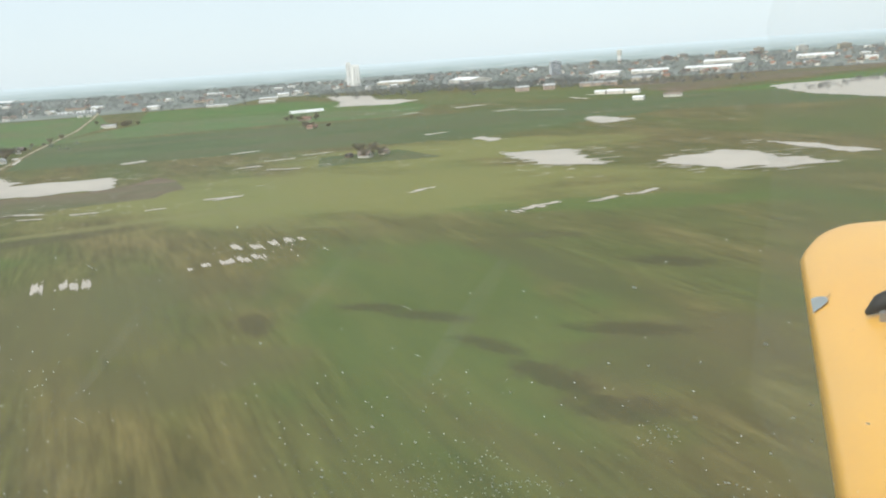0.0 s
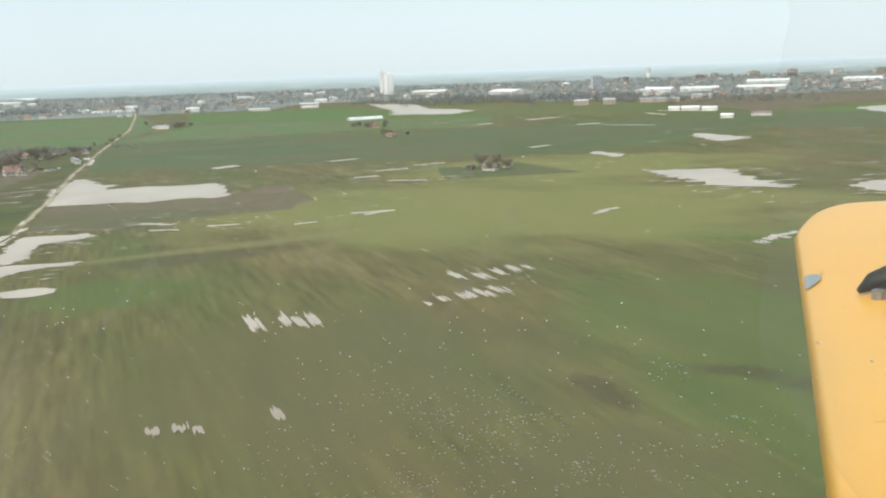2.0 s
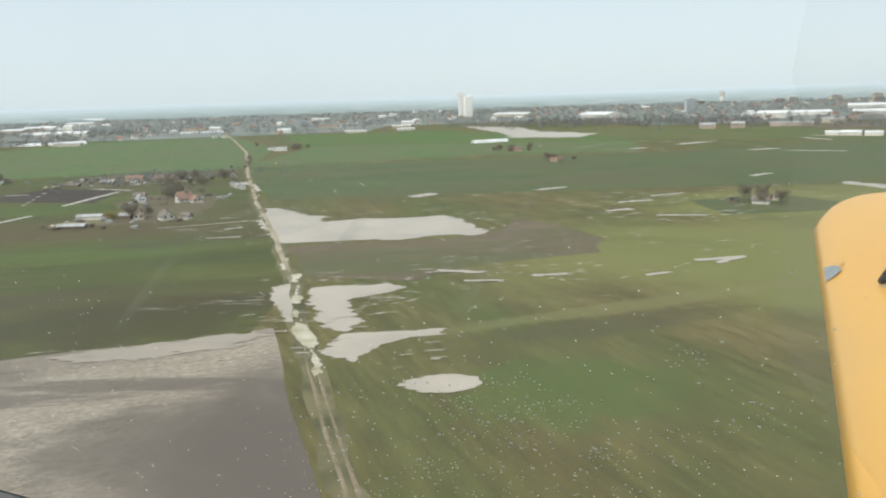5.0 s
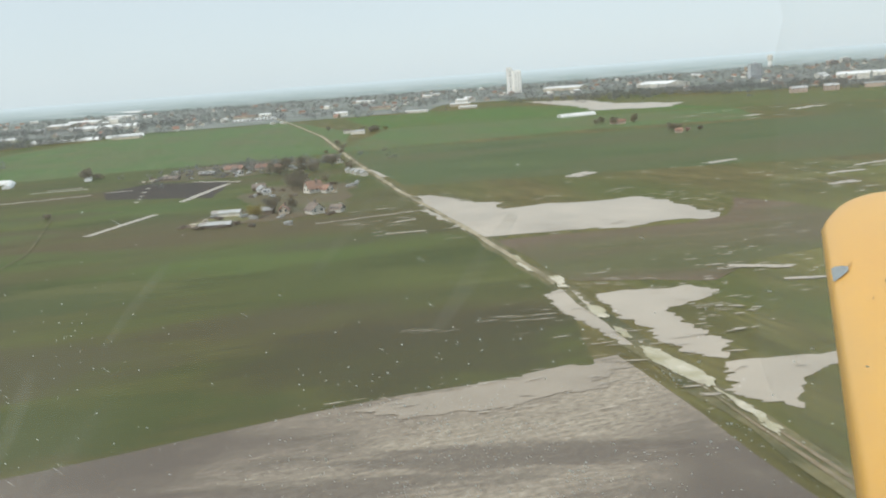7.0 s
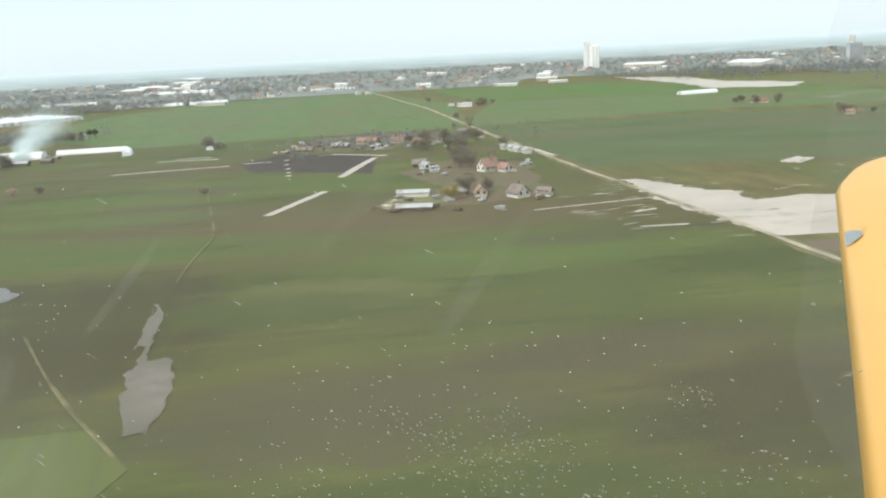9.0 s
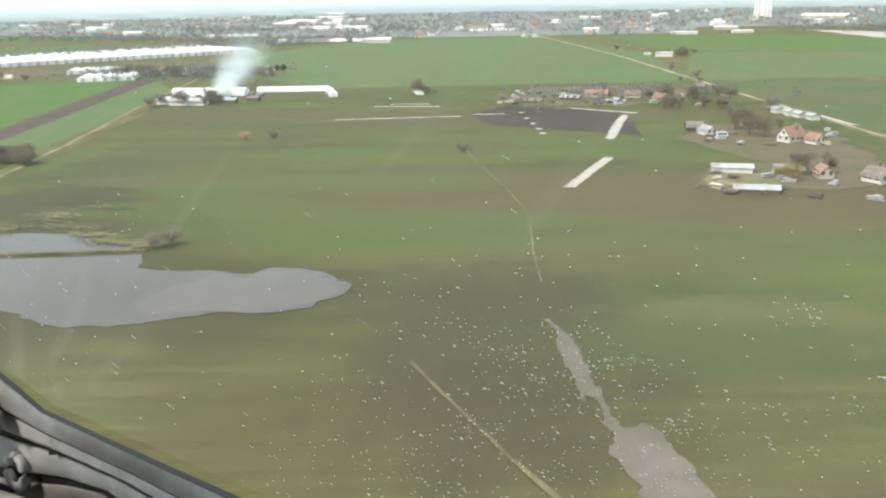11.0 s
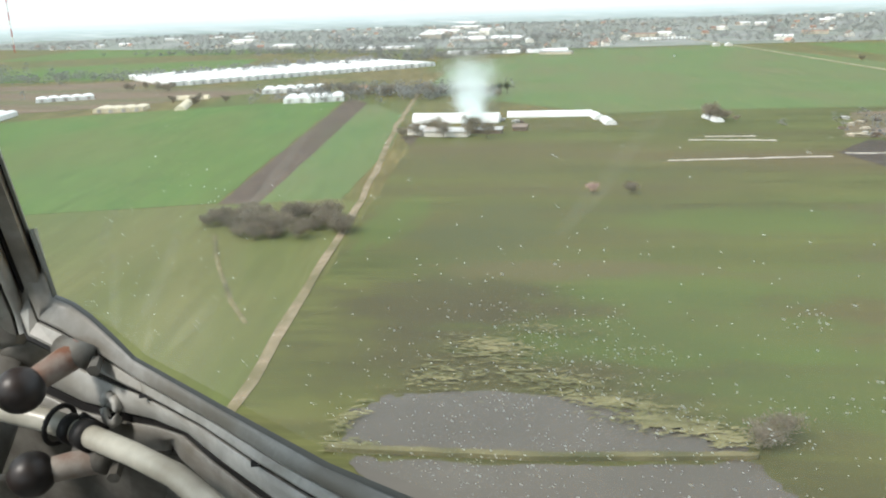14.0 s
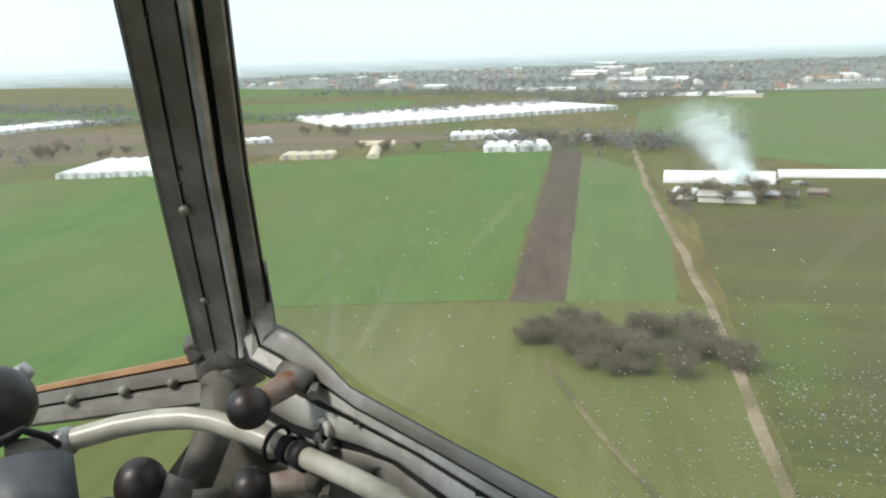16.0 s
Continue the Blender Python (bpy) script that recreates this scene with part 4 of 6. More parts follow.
# ---- trees ----
def grow(bm_t, bm_c, height, spread, seed, twigs, leaf):
    """A bare tree: tapered trunk and limbs, and a crown of fine twigs."""
    r = random.Random(seed)
    tube(bm_t, [(0, 0, -0.3), (0.05, 0, height * 0.3), (0.1, 0.06, height * 0.62), (0.05, 0, height * 0.9)], [height * 0.028, height * 0.022, height * 0.013, 0.02], 6)
    tips = []
    for k in range(9):
        a, z0 = k * 2.4 + r.uniform(-0.4, 0.4), height * r.uniform(0.25, 0.6)
        rad = spread * r.uniform(0.5, 1.0)
        tip = (math.cos(a) * rad, math.sin(a) * rad, min(height, z0 + rad * r.uniform(0.5, 1.2)))
        mid = (tip[0] * 0.5, tip[1] * 0.5, z0 + (tip[2] - z0) * 0.4)
        tube(bm_t, [(0.05, 0, z0), mid, tip], [height * 0.012, height * 0.008, 0.02], 4)
        tips += [mid, tip, tip]
    tips.append((0, 0, height * 0.9))
    for k in range(twigs):
        c = Vector(r.choice(tips)) + Vector((r.gauss(0, 1), r.gauss(0, 1), r.gauss(0, 0.8))) * spread * 0.24
        c.z = max(c.z, height * 0.12)
        d = Vector((r.gauss(0, 1), r.gauss(0, 1), abs(r.gauss(0.5, 1)))).normalized() * leaf * r.uniform(0.8, 1.8)
        s = d.cross(Vector((r.gauss(0, 1), r.gauss(0, 1), r.gauss(0, 1)))).normalized() * leaf * 0.22
        v = [bm_c.verts.new(c - s), bm_c.verts.new(c + s), bm_c.verts.new(c + d)]
        bm_c.faces.new(v)


def tree(name, height, spread, seed, twigs, leaf, crown_mat, label):
    t = thing(name, Matrix(), label, "bush" if "bush" in name else "tree")
    a, b = bmesh.new(), bmesh.new()
    grow(a, b, height, spread, seed, twigs, leaf)
    part("trunk", a, BARK, t)
    part("crown", b, crown_mat, t)
    return t


def put(ob, places, group, s0=0.8, s1=1.25):
    for x, y in places:
        s = rng.uniform(s0, s1) * 0.66
        ob.scale = (s, s, s * rng.uniform(0.85, 1.1))
        tagged(copy_thing(ob, pose(x, y, 0, 0, 0, rng.uniform(0, 360))), group=group)
    ob.scale = (1, 1, 1)
    for o in (*ob.children_recursive, ob):
        bpy.data.objects.remove(o)


def around(cx, cy, rx, ry, n):
    return [(cx + rx * rng.uniform(-1, 1), cy + ry * rng.uniform(-1, 1)) for _ in range(n)]


put(tree("bare_bush", 4.6, 4.0, 3, 2800, 0.42, TWIG, "grey-brown leafless bush in a dense thicket"),
    [(-477 + 19 * r * math.cos(q) - 3 * r * math.sin(q), 387 + 1 * r * math.cos(q) + 13 * r * math.sin(q)) for r, q in [(math.sqrt(rng.random()), rng.uniform(0, math.tau)) for _ in range(52)]], "thicket by the track", 0.65, 1.1)
put(tree("bare_tree", 8, 4.2, 11, 1300, 0.6, TWIG, "leafless grey-brown tree near farm buildings"),
    around(-540.4, 679.3, 27, 7, 14) + around(-490.3, 532.6, 21, 10, 9) + around(-263.1, 567.6, 26, 26, 14) + around(-236, 488, 10, 6, 3) + around(-240, 474, 4, 4, 2) + around(-222, 411, 14, 2, 3)
    + around(24.4, 405.9, 10, 8, 4) + around(-53.1, 762.1, 18, 10, 6) + around(-31.1, 644.0, 7, 4, 2) + around(-258.1, 878.5, 13, 10, 7) + around(-617.4, 689.9, 32, 13, 12) + around(-593.7, 676.5, 16, 8, 6) + around(-684.4, 630.9, 18, 13, 6)
    + around(-392.1, 592.0, 7, 4, 4) + [(-313.1, 941.3), (-266.9, 731.7), (-252.6, 676.4), (-226.1, 544.0)] + around(-788.0, 709.1, 32, 11, 8) + around(-861.7, 565.8, 48, 16, 10), "bare trees by the farms")
put(tree("budding_tree", 6, 3.2, 21, 1100, 0.5, BUDS, "small tree with yellow-green buds in the farm yard"), [(-239.9, 403.2), (-236.8, 400.1), (-851.4, 628.9), (-859.2, 618.1), (-261.4, 875.8), (-56.1, 755.8)], "budding trees")
put(tree("blossom_tree", 4.6, 2.4, 31, 1100, 0.45, BLOSSOM, "small tree in pale pink blossom in the meadow"), [(-412.0, 439.2), (-28.2, 641.1)], "blossom trees", 0.95, 1.05)
put(tree("bare_bush", 3.6, 2.6, 41, 800, 0.5, TWIG, "lone grey leafless bush in the meadow"), [(-402.1, 441.6), (-364.2, 316.4), (-366.2, 313.3), (-390.2, 598.4), (-384.2, 591.4), (-388.2, 594.3), (-330.7, 429.2), (-19.0, 646.8), (-261.9, 662.9), (-251.6, 661.4)], "lone bushes")
put(tree("fir_tree", 11, 2.4, 51, 1500, 0.7, FIR, "dark evergreen tree beside the farm"), [(-524.0, 690.3), (-521.3, 696.0), (-516.3, 695.3)], "evergreens", 0.9, 1.1)

# far woods and town trees, nobody could count them
verts, faces = [], []


def clump(x, y, h, w, n):
    for _ in range(n):
        a, z = rng.uniform(0, math.tau), rng.uniform(0.15, 1.0)
        r = w * math.sqrt(1 - abs(z * 2 - 1.1) ** 2 * 0.6) * rng.uniform(0.2, 1)
        c = (x + math.cos(a) * r, y + math.sin(a) * r, h * z)
        s = w * 0.2
        i = len(verts)
        for k in range(3):
            verts.append((c[0] + rng.gauss(0, s), c[1] + rng.gauss(0, s), max(0.05, c[2] + rng.gauss(0, s * 0.6))))
        faces.append((i, i + 1, i + 2))


def in_town(x, y):
    """The built-up land beyond the fields."""
    edge = 1270 if x < -240 else 1520 if x < 120 else 1150
    if x < -560:
        edge = 1180 + (-560 - x) * 0.25
    return y > edge + 100 * noise.noise((x * 0.005, y * 0.004, 2))


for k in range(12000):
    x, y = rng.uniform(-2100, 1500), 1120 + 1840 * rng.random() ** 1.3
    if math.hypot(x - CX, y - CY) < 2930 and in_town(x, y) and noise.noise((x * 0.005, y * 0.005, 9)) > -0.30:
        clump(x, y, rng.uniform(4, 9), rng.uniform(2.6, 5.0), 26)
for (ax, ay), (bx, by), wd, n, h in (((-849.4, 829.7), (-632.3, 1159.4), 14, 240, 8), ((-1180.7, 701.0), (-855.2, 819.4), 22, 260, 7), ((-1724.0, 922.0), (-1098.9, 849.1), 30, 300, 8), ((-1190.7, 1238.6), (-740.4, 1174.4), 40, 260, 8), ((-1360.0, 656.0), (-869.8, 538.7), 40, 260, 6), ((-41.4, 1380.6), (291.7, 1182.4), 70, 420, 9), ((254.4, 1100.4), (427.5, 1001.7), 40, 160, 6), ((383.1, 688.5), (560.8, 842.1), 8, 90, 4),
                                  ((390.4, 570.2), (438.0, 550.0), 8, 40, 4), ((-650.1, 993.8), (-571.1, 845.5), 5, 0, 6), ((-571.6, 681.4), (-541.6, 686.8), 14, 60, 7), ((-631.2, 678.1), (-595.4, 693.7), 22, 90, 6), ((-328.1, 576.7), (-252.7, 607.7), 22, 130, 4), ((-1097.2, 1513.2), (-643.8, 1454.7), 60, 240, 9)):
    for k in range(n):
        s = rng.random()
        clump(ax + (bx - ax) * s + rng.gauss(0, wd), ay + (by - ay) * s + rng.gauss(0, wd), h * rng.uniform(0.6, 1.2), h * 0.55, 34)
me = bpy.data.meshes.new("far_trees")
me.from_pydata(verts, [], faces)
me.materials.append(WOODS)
tagged(new("far_trees", me), "leafless woods and town trees paled for distance haze", "trees", kind="stuff")


# ---- buildings ----
def gable(bm, w, l, h, rise, over=0.4, thick=0.18):
    """A pitched roof along y with eaves."""
    for s in (-1, 1):
        a = [(s * (w / 2 + over), y, h - over * rise / (w / 2)) for y in (-l / 2 - over, l / 2 + over)]
        b = [(0, y, h + rise) for y in (-l / 2 - over, l / 2 + over)]
        v = [bm.verts.new(p) for p in (a[0], a[1], b[1], b[0])]
        u = [bm.verts.new((p.co.x, p.co.y, p.co.z - thick)) for p in v]
        bm.faces.new(v), bm.faces.new(u[::-1])
        for i in range(4):
            bm.faces.new((v[i], u[i], u[(i + 1) % 4], v[(i + 1) % 4]))
    bmesh.ops.recalc_face_normals(bm, faces=bm.faces)
    return bm


def walls(bm, w, l, h, rise):
    p = [(-w / 2, -l / 2), (w / 2, -l / 2), (w / 2, l / 2), (-w / 2, l / 2)]
    lo, hi = [bm.verts.new((x, y, -0.2)) for x, y in p], [bm.verts.new((x, y, h)) for x, y in p]
    g = [bm.verts.new((0, -l / 2, h + rise - 0.05)), bm.verts.new((0, l / 2, h + rise - 0.05))]
    bm.faces.new((lo[0], lo[1], hi[1], g[0], hi[0])), bm.faces.new((lo[2], lo[3], hi[3], g[1], hi[2]))
    bm.faces.new((lo[1], lo[2], hi[2], hi[1])), bm.faces.new((lo[3], lo[0], hi[0], hi[3]))
    return bm


def house(name, m, w, l, h, rise, wall_mat, roof_mat, label, windows=True, chimney=True, category="house", group=""):
    k = 0.64 if name == "house" and windows else 0.8
    w, l, h, rise = w * k, l * k, h * k, rise * k
    t = thing(name, m, label, category, group)
    part("wall", walls(bmesh.new(), w, l, h, rise), wall_mat, t)
    roof = part("roof", gable(bmesh.new(), w, l, h, rise), roof_mat, t)
    if chimney:
        part("chimney", boxed(w * 0.1, l * 0.1, h + rise * 0.4, w * 0.1 + 0.7, l * 0.1 + 0.7, h + rise + 0.9), OLDTILE, roof)
    if windows:
        pane = mesh_from("window", boxed(-0.4, -0.06, -0.5, 0.4, 0.06, 0.5), GLASS)
        spots = [(x, s * l / 2, z, 0) for s in (-1, 1) for x in (-w * 0.25, w * 0.25) for z in ([1.6] + ([4.2] if h > 4.5 else []))]
        spots += [(s * w / 2, y, z, 90) for s in (-1, 1) for y in (-l * 0.28, l * 0.05, l * 0.3) for z in ([1.6] + ([4.2] if h > 4.5 else []))]
        if rise > 2.5:
            spots += [(0, s * l / 2, h + rise * 0.35, 0) for s in (-1, 1)]
        for x, y, z, a in spots:
            o = new("window", pane)
            o.parent = t
            o.matrix_local = pose(x, y, z, 0, 0, a)
    return t


def polytunnel(w, l, h, material, label, base=0.0):
    t = thing("polytunnel", Matrix(), label, "greenhouse")
    bm, prev = bmesh.new(), None
    n = max(3, int(l / 3))
    for i in range(n + 1):
        y = -l / 2 + l * i / n
        k = 1.0 if i % 2 == 0 else 0.975
        row = [bm.verts.new((-math.cos(a * math.pi / 12) * w / 2 * k, y, (base + max(0, math.sin(a * math.pi / 12)) * (h - base) * k) if 0 < a < 12 else 0.0)) for a in range(13)]
        if prev:
            for a in range(12):
                bm.faces.new((prev[a], prev[a + 1], row[a + 1], row[a]))
        else:
            bm.faces.new(row)
        prev = row
    bm.faces.new(prev[::-1])
    bmesh.ops.recalc_face_normals(bm, faces=bm.faces)
    part("cover", bm, material, t, smooth=False)
    door = part("door", boxed(-1.1, -l / 2 - 0.12, 0, 1.1, -l / 2 - 0.02, min(2.2, h * 0.75)), TIN, t, "pale door panel")
    return t


def wipe(ob):
    for o in (*ob.children_recursive, ob):
        bpy.data.objects.remove(o)


def tunnels(a, b, count, length, h, material, label, group):
    """A row of polytunnels side by side from a to b, reaching away to the left of that line."""
    dx, dy = b[0] - a[0], b[1] - a[1]
    n = math.hypot(dx, dy)
    ux, uy = dx / n, dy / n
    w = n / count
    length, h = length * 0.8, h * 0.8
    t = polytunnel(w, length, h, material, label, h * 0.62)
    for k in range(count):
        s = (k + 0.5) * w
        j = rng.uniform(-1.5, 1.5)
        tagged(copy_thing(t, pose(a[0] + ux * s - uy * (length / 2 + j), a[1] + uy * s + ux * (length / 2 + j), 0, 0, 0, math.degrees(math.atan2(uy, ux)))), group=group)
    wipe(t)


def lone_tunnel(a, b, w, h, material, label):
    l = math.dist(a, b)
    w, h = w * 0.8, h * 0.8
    t = polytunnel(w, l, h, material, label)
    t.matrix_world = pose((a[0] + b[0]) / 2, (a[1] + b[1]) / 2, 0, 0, 0, math.degrees(math.atan2(b[1] - a[1], b[0] - a[0])) - 90)


lone_tunnel((-521, 570), (-482.6, 577), 12, 5.2, PLASTIC, "long white farm tunnel with a bulging cover behind the smoke")
tunnels((-795, 738), (-660, 937), 33, 150, 4.8, PLASTIC, "white film polytunnel in a long row", "long greenhouse row")
tunnels((-680.2, 687.4), (-644.2, 707.4), 6, 34, 4.0, PLASTIC, "white film greenhouse beside garden land", "garden greenhouses")
tunnels((-630.9, 634.4), (-600.3, 650.3), 5, 36, 4.2, PLASTIC, "white film greenhouse at the end of the strip field", "greenhouses by the strip")
tunnels((-720.1, 580.9), (-696.0, 593.7), 4, 22, 3.4, STRAWFILM, "yellowed film greenhouse beside the crop", "yellowed greenhouses")
lone_tunnel((-720.1, 651.6), (-701.1, 660.3), 8, 3.2, STRAWFILM, "yellowed film tunnel among garden beds")
lone_tunnel((-696.7, 634.2), (-675.0, 599.1), 8, 3.2, STRAWFILM, "yellowed film tunnel at the field edge")
tunnels((-809.8, 626.0), (-785.4, 651.2), 5, 22, 3.6, PLASTIC, "white film greenhouse behind the crop field", "far garden greenhouses")
tunnels((-779, 496), (-735, 520), 8, 70, 4.0, PLASTIC, "white film polytunnel beside brown soil", "greenhouses by the crop")
tunnels((-1067.8, 647.2), (-1067.0, 752.3), 12, 70, 4.2, PLASTIC, "white film polytunnel among tree belts", "far greenhouse block")
lone_tunnel((-723.0, 1127.6), (-639.3, 1135.4), 16, 5, PLASTIC, "long white film greenhouse across the green field")
lone_tunnel((-632.3, 1134.0), (-591.8, 1154.9), 16, 5, PLASTIC, "long white film greenhouse across the green field")
lone_tunnel((-484.1, 592.8), (-446.9, 602.5), 9, 3.4, PLASTIC, "long low white tunnel beside the smoking farm")
lone_tunnel((-445.9, 601.5), (-440.7, 589.0), 6, 2.8, PLASTIC, "short white film tunnel turned sideways")
lone_tunnel((-437.7, 585.9), (-432.4, 572.5), 6, 2.8, PLASTIC, "short white film tunnel in the field")
lone_tunnel((-397.1, 602.2), (-390.1, 585.8), 5, 2.4, PLASTIC, "short white film tunnel beside a bush")
lone_tunnel((-86.7, 896.0), (-53.0, 913.1), 10, 4, PLASTIC, "white long shed in the green field")
for k in range(12):
    lone_tunnel((-548 + k * 5.2, 1391 + k * 2.1), (-546 + k * 5.2, 1399 + k * 2.1), 5, 5, PLASTIC, "small white film tunnel at the end of the road")

# halls: place, length, width, height, turn, wall, roof
HALLS = (((-490.3, 532.6), 22, 7, 3.0, 96, PLASTER, TIN, "low pale farm shed with tin roof"), ((-503.9, 535.1), 9, 7, 3.2, 80, PLASTER, WHITEROOF, "small white farm building"), ((-477.0, 542.7), 16, 5, 2.4, 95, WOOD, TIN, "open wooden farm shed"), ((-465.6, 551.6), 7, 5, 2.4, 95, WOOD, OLDTILE, "small dark wooden shed"),
         ((-251.1, 410.1), 13, 4, 2.2, 92, PLASTER, TIN, "long low shed with pale roof"), ((-247.1, 385.2), 13, 4, 1.8, 92, WOOD, TIN, "low pale shed at the yard edge"), ((-236.8, 409.5), 9, 5, 2.4, 88, WOOD, TIN, "dark shed with pale roof"),
         ((154.9, 1621.9), 130, 60, 11, 25, PLASTER, WHITEROOF, "long white factory hall at the town edge"), ((7.7, 1874.3), 120, 50, 10, 60, CREAM, WHITEROOF, "pale factory hall near the tall silo"), ((359.8, 1325.7), 62, 44, 15, 60, PLASTER, WHITEROOF, "white sports hall with low curved roof"), ((358.5, 1117.5), 36, 26, 9, 60, CREAM, TIN, "squat cream factory building with pale roof"),
         ((536.6, 1369.3), 110, 40, 10, 60, PLASTER, WHITEROOF, "wide white warehouse at the town edge"), ((453.6, 1425.1), 90, 40, 9, 70, PLASTER, WHITEROOF, "wide white warehouse at the town edge"), ((287.6, 1065.2), 70, 16, 8, 70, PINKCON, TIN, "pinkish office building by the wasteland"), ((187.2, 1056.0), 26, 12, 9, 80, PINKCON, TIN, "pinkish three storey building"), ((221.4, 1053.4), 22, 12, 10, 80, PINKCON, TIN, "pinkish three storey building"),
         ((259.0, 847.5), 22, 9, 4, 60, PLASTER, WHITEROOF, "white farm building by the lake"), ((272.7, 832.1), 18, 8, 4, 60, PLASTER, WHITEROOF, "white farm building by the lake"), ((244.4, 853.0), 14, 8, 4, 60, PLASTER, WHITEROOF, "white farm building by the lake"), ((248.2, 714.4), 12, 7, 3.5, 60, PLASTER, WHITEROOF, "white shed in the meadow"), ((283.3, 730.0), 20, 7, 3.5, 65, PLASTER, OLDTILE, "long shed in the meadow"),
         ((-1144.0, 2340.6), 130, 40, 9, 75, PLASTER, WHITEROOF, "white factory hall far off"), ((-590.3, 1100.9), 50, 12, 5, 90, CREAM, TIN, "pale long shed among fields"), ((-251.1, 1261.6), 46, 12, 5, 90, PLASTER, WHITEROOF, "long white shed at the village edge"), ((-181.5, 1293.4), 36, 12, 5, 110, PLASTER, WHITEROOF, "long white shed at the village edge"), ((-563.4, 1517.5), 60, 16, 9, 80, CREAM, TILE, "long building with orange tile roof"),
         ((-812.3, 1508.1), 150, 40, 8, 90, PLASTER, WHITEROOF, "long white greenhouse hall"), ((-864.3, 1262.8), 110, 22, 5, 108, PLASTER, WHITEROOF, "long white greenhouse hall"), ((-779.4, 1483.0), 130, 50, 8, 90, PLASTER, WHITEROOF, "long white factory hall at the town edge"), ((-1376.7, 2889.5), 240, 60, 10, 70, PLASTER, WHITEROOF, "very long white hall far off"),
         ((-331.2, 1501.1), 50, 14, 8, 90, CREAM, TILE, "cream hall with orange roof"), ((-195.6, 1391.7), 44, 16, 7, 95, CREAM, WHITEROOF, "cream hall with pale roof"), ((-438.4, 1210.5), 9, 9, 4, 20, PLASTER, WHITEROOF, "small white hut in the green field"), ((-425.4, 1210.9), 9, 9, 4, 20, PLASTER, WHITEROOF, "small white hut in the green field"), ((-955.0, 1654.5), 70, 40, 14, 80, CREAM, WHITEROOF, "cream factory building with pale roof"), ((-872.8, 1707.4), 30, 30, 22, 80, PLASTER, WHITEROOF, "tall white factory block in town"),
         ((-1085.4, 1366.9), 60, 24, 8, 80, PLASTER, WHITEROOF, "white hall standing among bare trees"), ((-1354.6, 1645.4), 80, 26, 8, 80, PLASTER, WHITEROOF, "white hall standing among bare trees"), ((-1047.0, 1933.6), 120, 40, 10, 80, PLASTER, WHITEROOF, "long pale factory hall"), ((-272.2, 867.7), 16, 6, 3.5, 95, PLASTER, TIN, "white farm building by the track"), ((-285.5, 887.4), 7, 6, 3.5, 95, PLASTER, OLDTILE, "small white farm building"),
         ((-525.1, 693.5), 6, 5, 4, 10, PLASTER, WHITEROOF, "small white hut among evergreens"), ((-595.6, 698.1), 12, 7, 3.6, 100, PLASTER, TIN, "white hut among bare trees"), ((-613.1, 701.1), 10, 8, 4, 80, PLASTER, TILE, "house with orange roof behind the bushes"), ((698.0, 1743.5), 120, 50, 10, 65, PLASTER, WHITEROOF, "white warehouse at the town edge"), ((851.3, 1660.5), 100, 50, 10, 60, PLASTER, WHITEROOF, "white warehouse at the town edge"), ((975.0, 1420.0), 90, 40, 10, 55, PLASTER, WHITEROOF, "white warehouse by the lake"))
for (x, y), l, w, h, a, wm, rm, label in HALLS:
    if y > 1000:
        l, h = l * 0.85, h * 0.7
    house("shed" if l < 25 else "hall", pose(x, y, 0, 0, 0, a), w, l, h, w * (0.22 if l < 25 else 0.09), wm, rm, label, windows=12 < l < 45 and h > 4, chimney=False, category="shed" if l < 25 else "hall")

# farm houses
house("house", pose(-229.4, 464, 0, 0, 0, -48), 8, 11, 3.6, 4.6, PLASTER, TILE, "white farm house with steep red tile roof")
house("house", pose(-222.6, 460.5, 0, 0, 0, 40), 6, 7, 3.0, 2.6, PLASTER, TILE, "white wing of the farm house with red roof", chimney=False)
house("house", pose(-216.3, 402.9, 0, 0, 0, 40), 8, 9, 3.0, 3.4, PLASTER, OLDTILE, "white cottage with grey-brown hipped roof")
house("house", pose(-208.1, 403.1, 0, 0, 0, 70), 5, 7, 2.6, 2.2, PLASTER, OLDTILE, "small white cottage with dark roof", chimney=False)
house("house", pose(-228.6, 406.7, 0, 0, 0, 10), 6, 8, 2.8, 2.8, CREAM, TILE, "small cottage with weathered red roof under trees")
house("house", pose(-255.0, 475.0, 0, 0, 0, 30), 6, 9, 2.8, 2.4, PLASTER, TIN, "white cottage with pale tin roof")
house("house", pose(-251.0, 466.7, 0, 0, 0, 110), 4, 5, 2.4, 1.6, PLASTER, TIN, "white outbuilding with pale roof", chimney=False)
house("house", pose(-259.1, 484.3, 0, 0, 0, 100), 6, 9, 2.8, 2.4, WOOD, OLDTILE, "brown tiled barn in the yard", chimney=False)
house("house", pose(-239.6, 496.7, 0, 0, 0, 20), 6, 9, 3, 3, CREAM, OLDTILE, "brown tiled farm house among trees")
house("house", pose(-301.8, 586.7, 0, 0, 0, 85), 7, 17, 3, 2.6, CREAM, TILE, "long farm house with orange tile roof")
house("house", pose(-284.5, 583.4, 0, 0, 0, 85), 7, 11, 3, 2.6, CREAM, TILE, "farm house with orange tile roof")
house("house", pose(-271.2, 571.4, 0, 0, 0, 60), 7, 9, 3, 2.8, CREAM, TILE, "cottage with faded pinkish roof")
house("house", pose(-313.0, 572.3, 0, 0, 0, 80), 5, 14, 2.4, 1.6, WOOD, TIN, "long low barn with pale roof", chimney=False)
house("house", pose(-330.1, 558.7, 0, 0, 0, 85), 5, 18, 2.2, 1.4, WOOD, OLDTILE, "collapsed low brown barn in the yard", chimney=False)
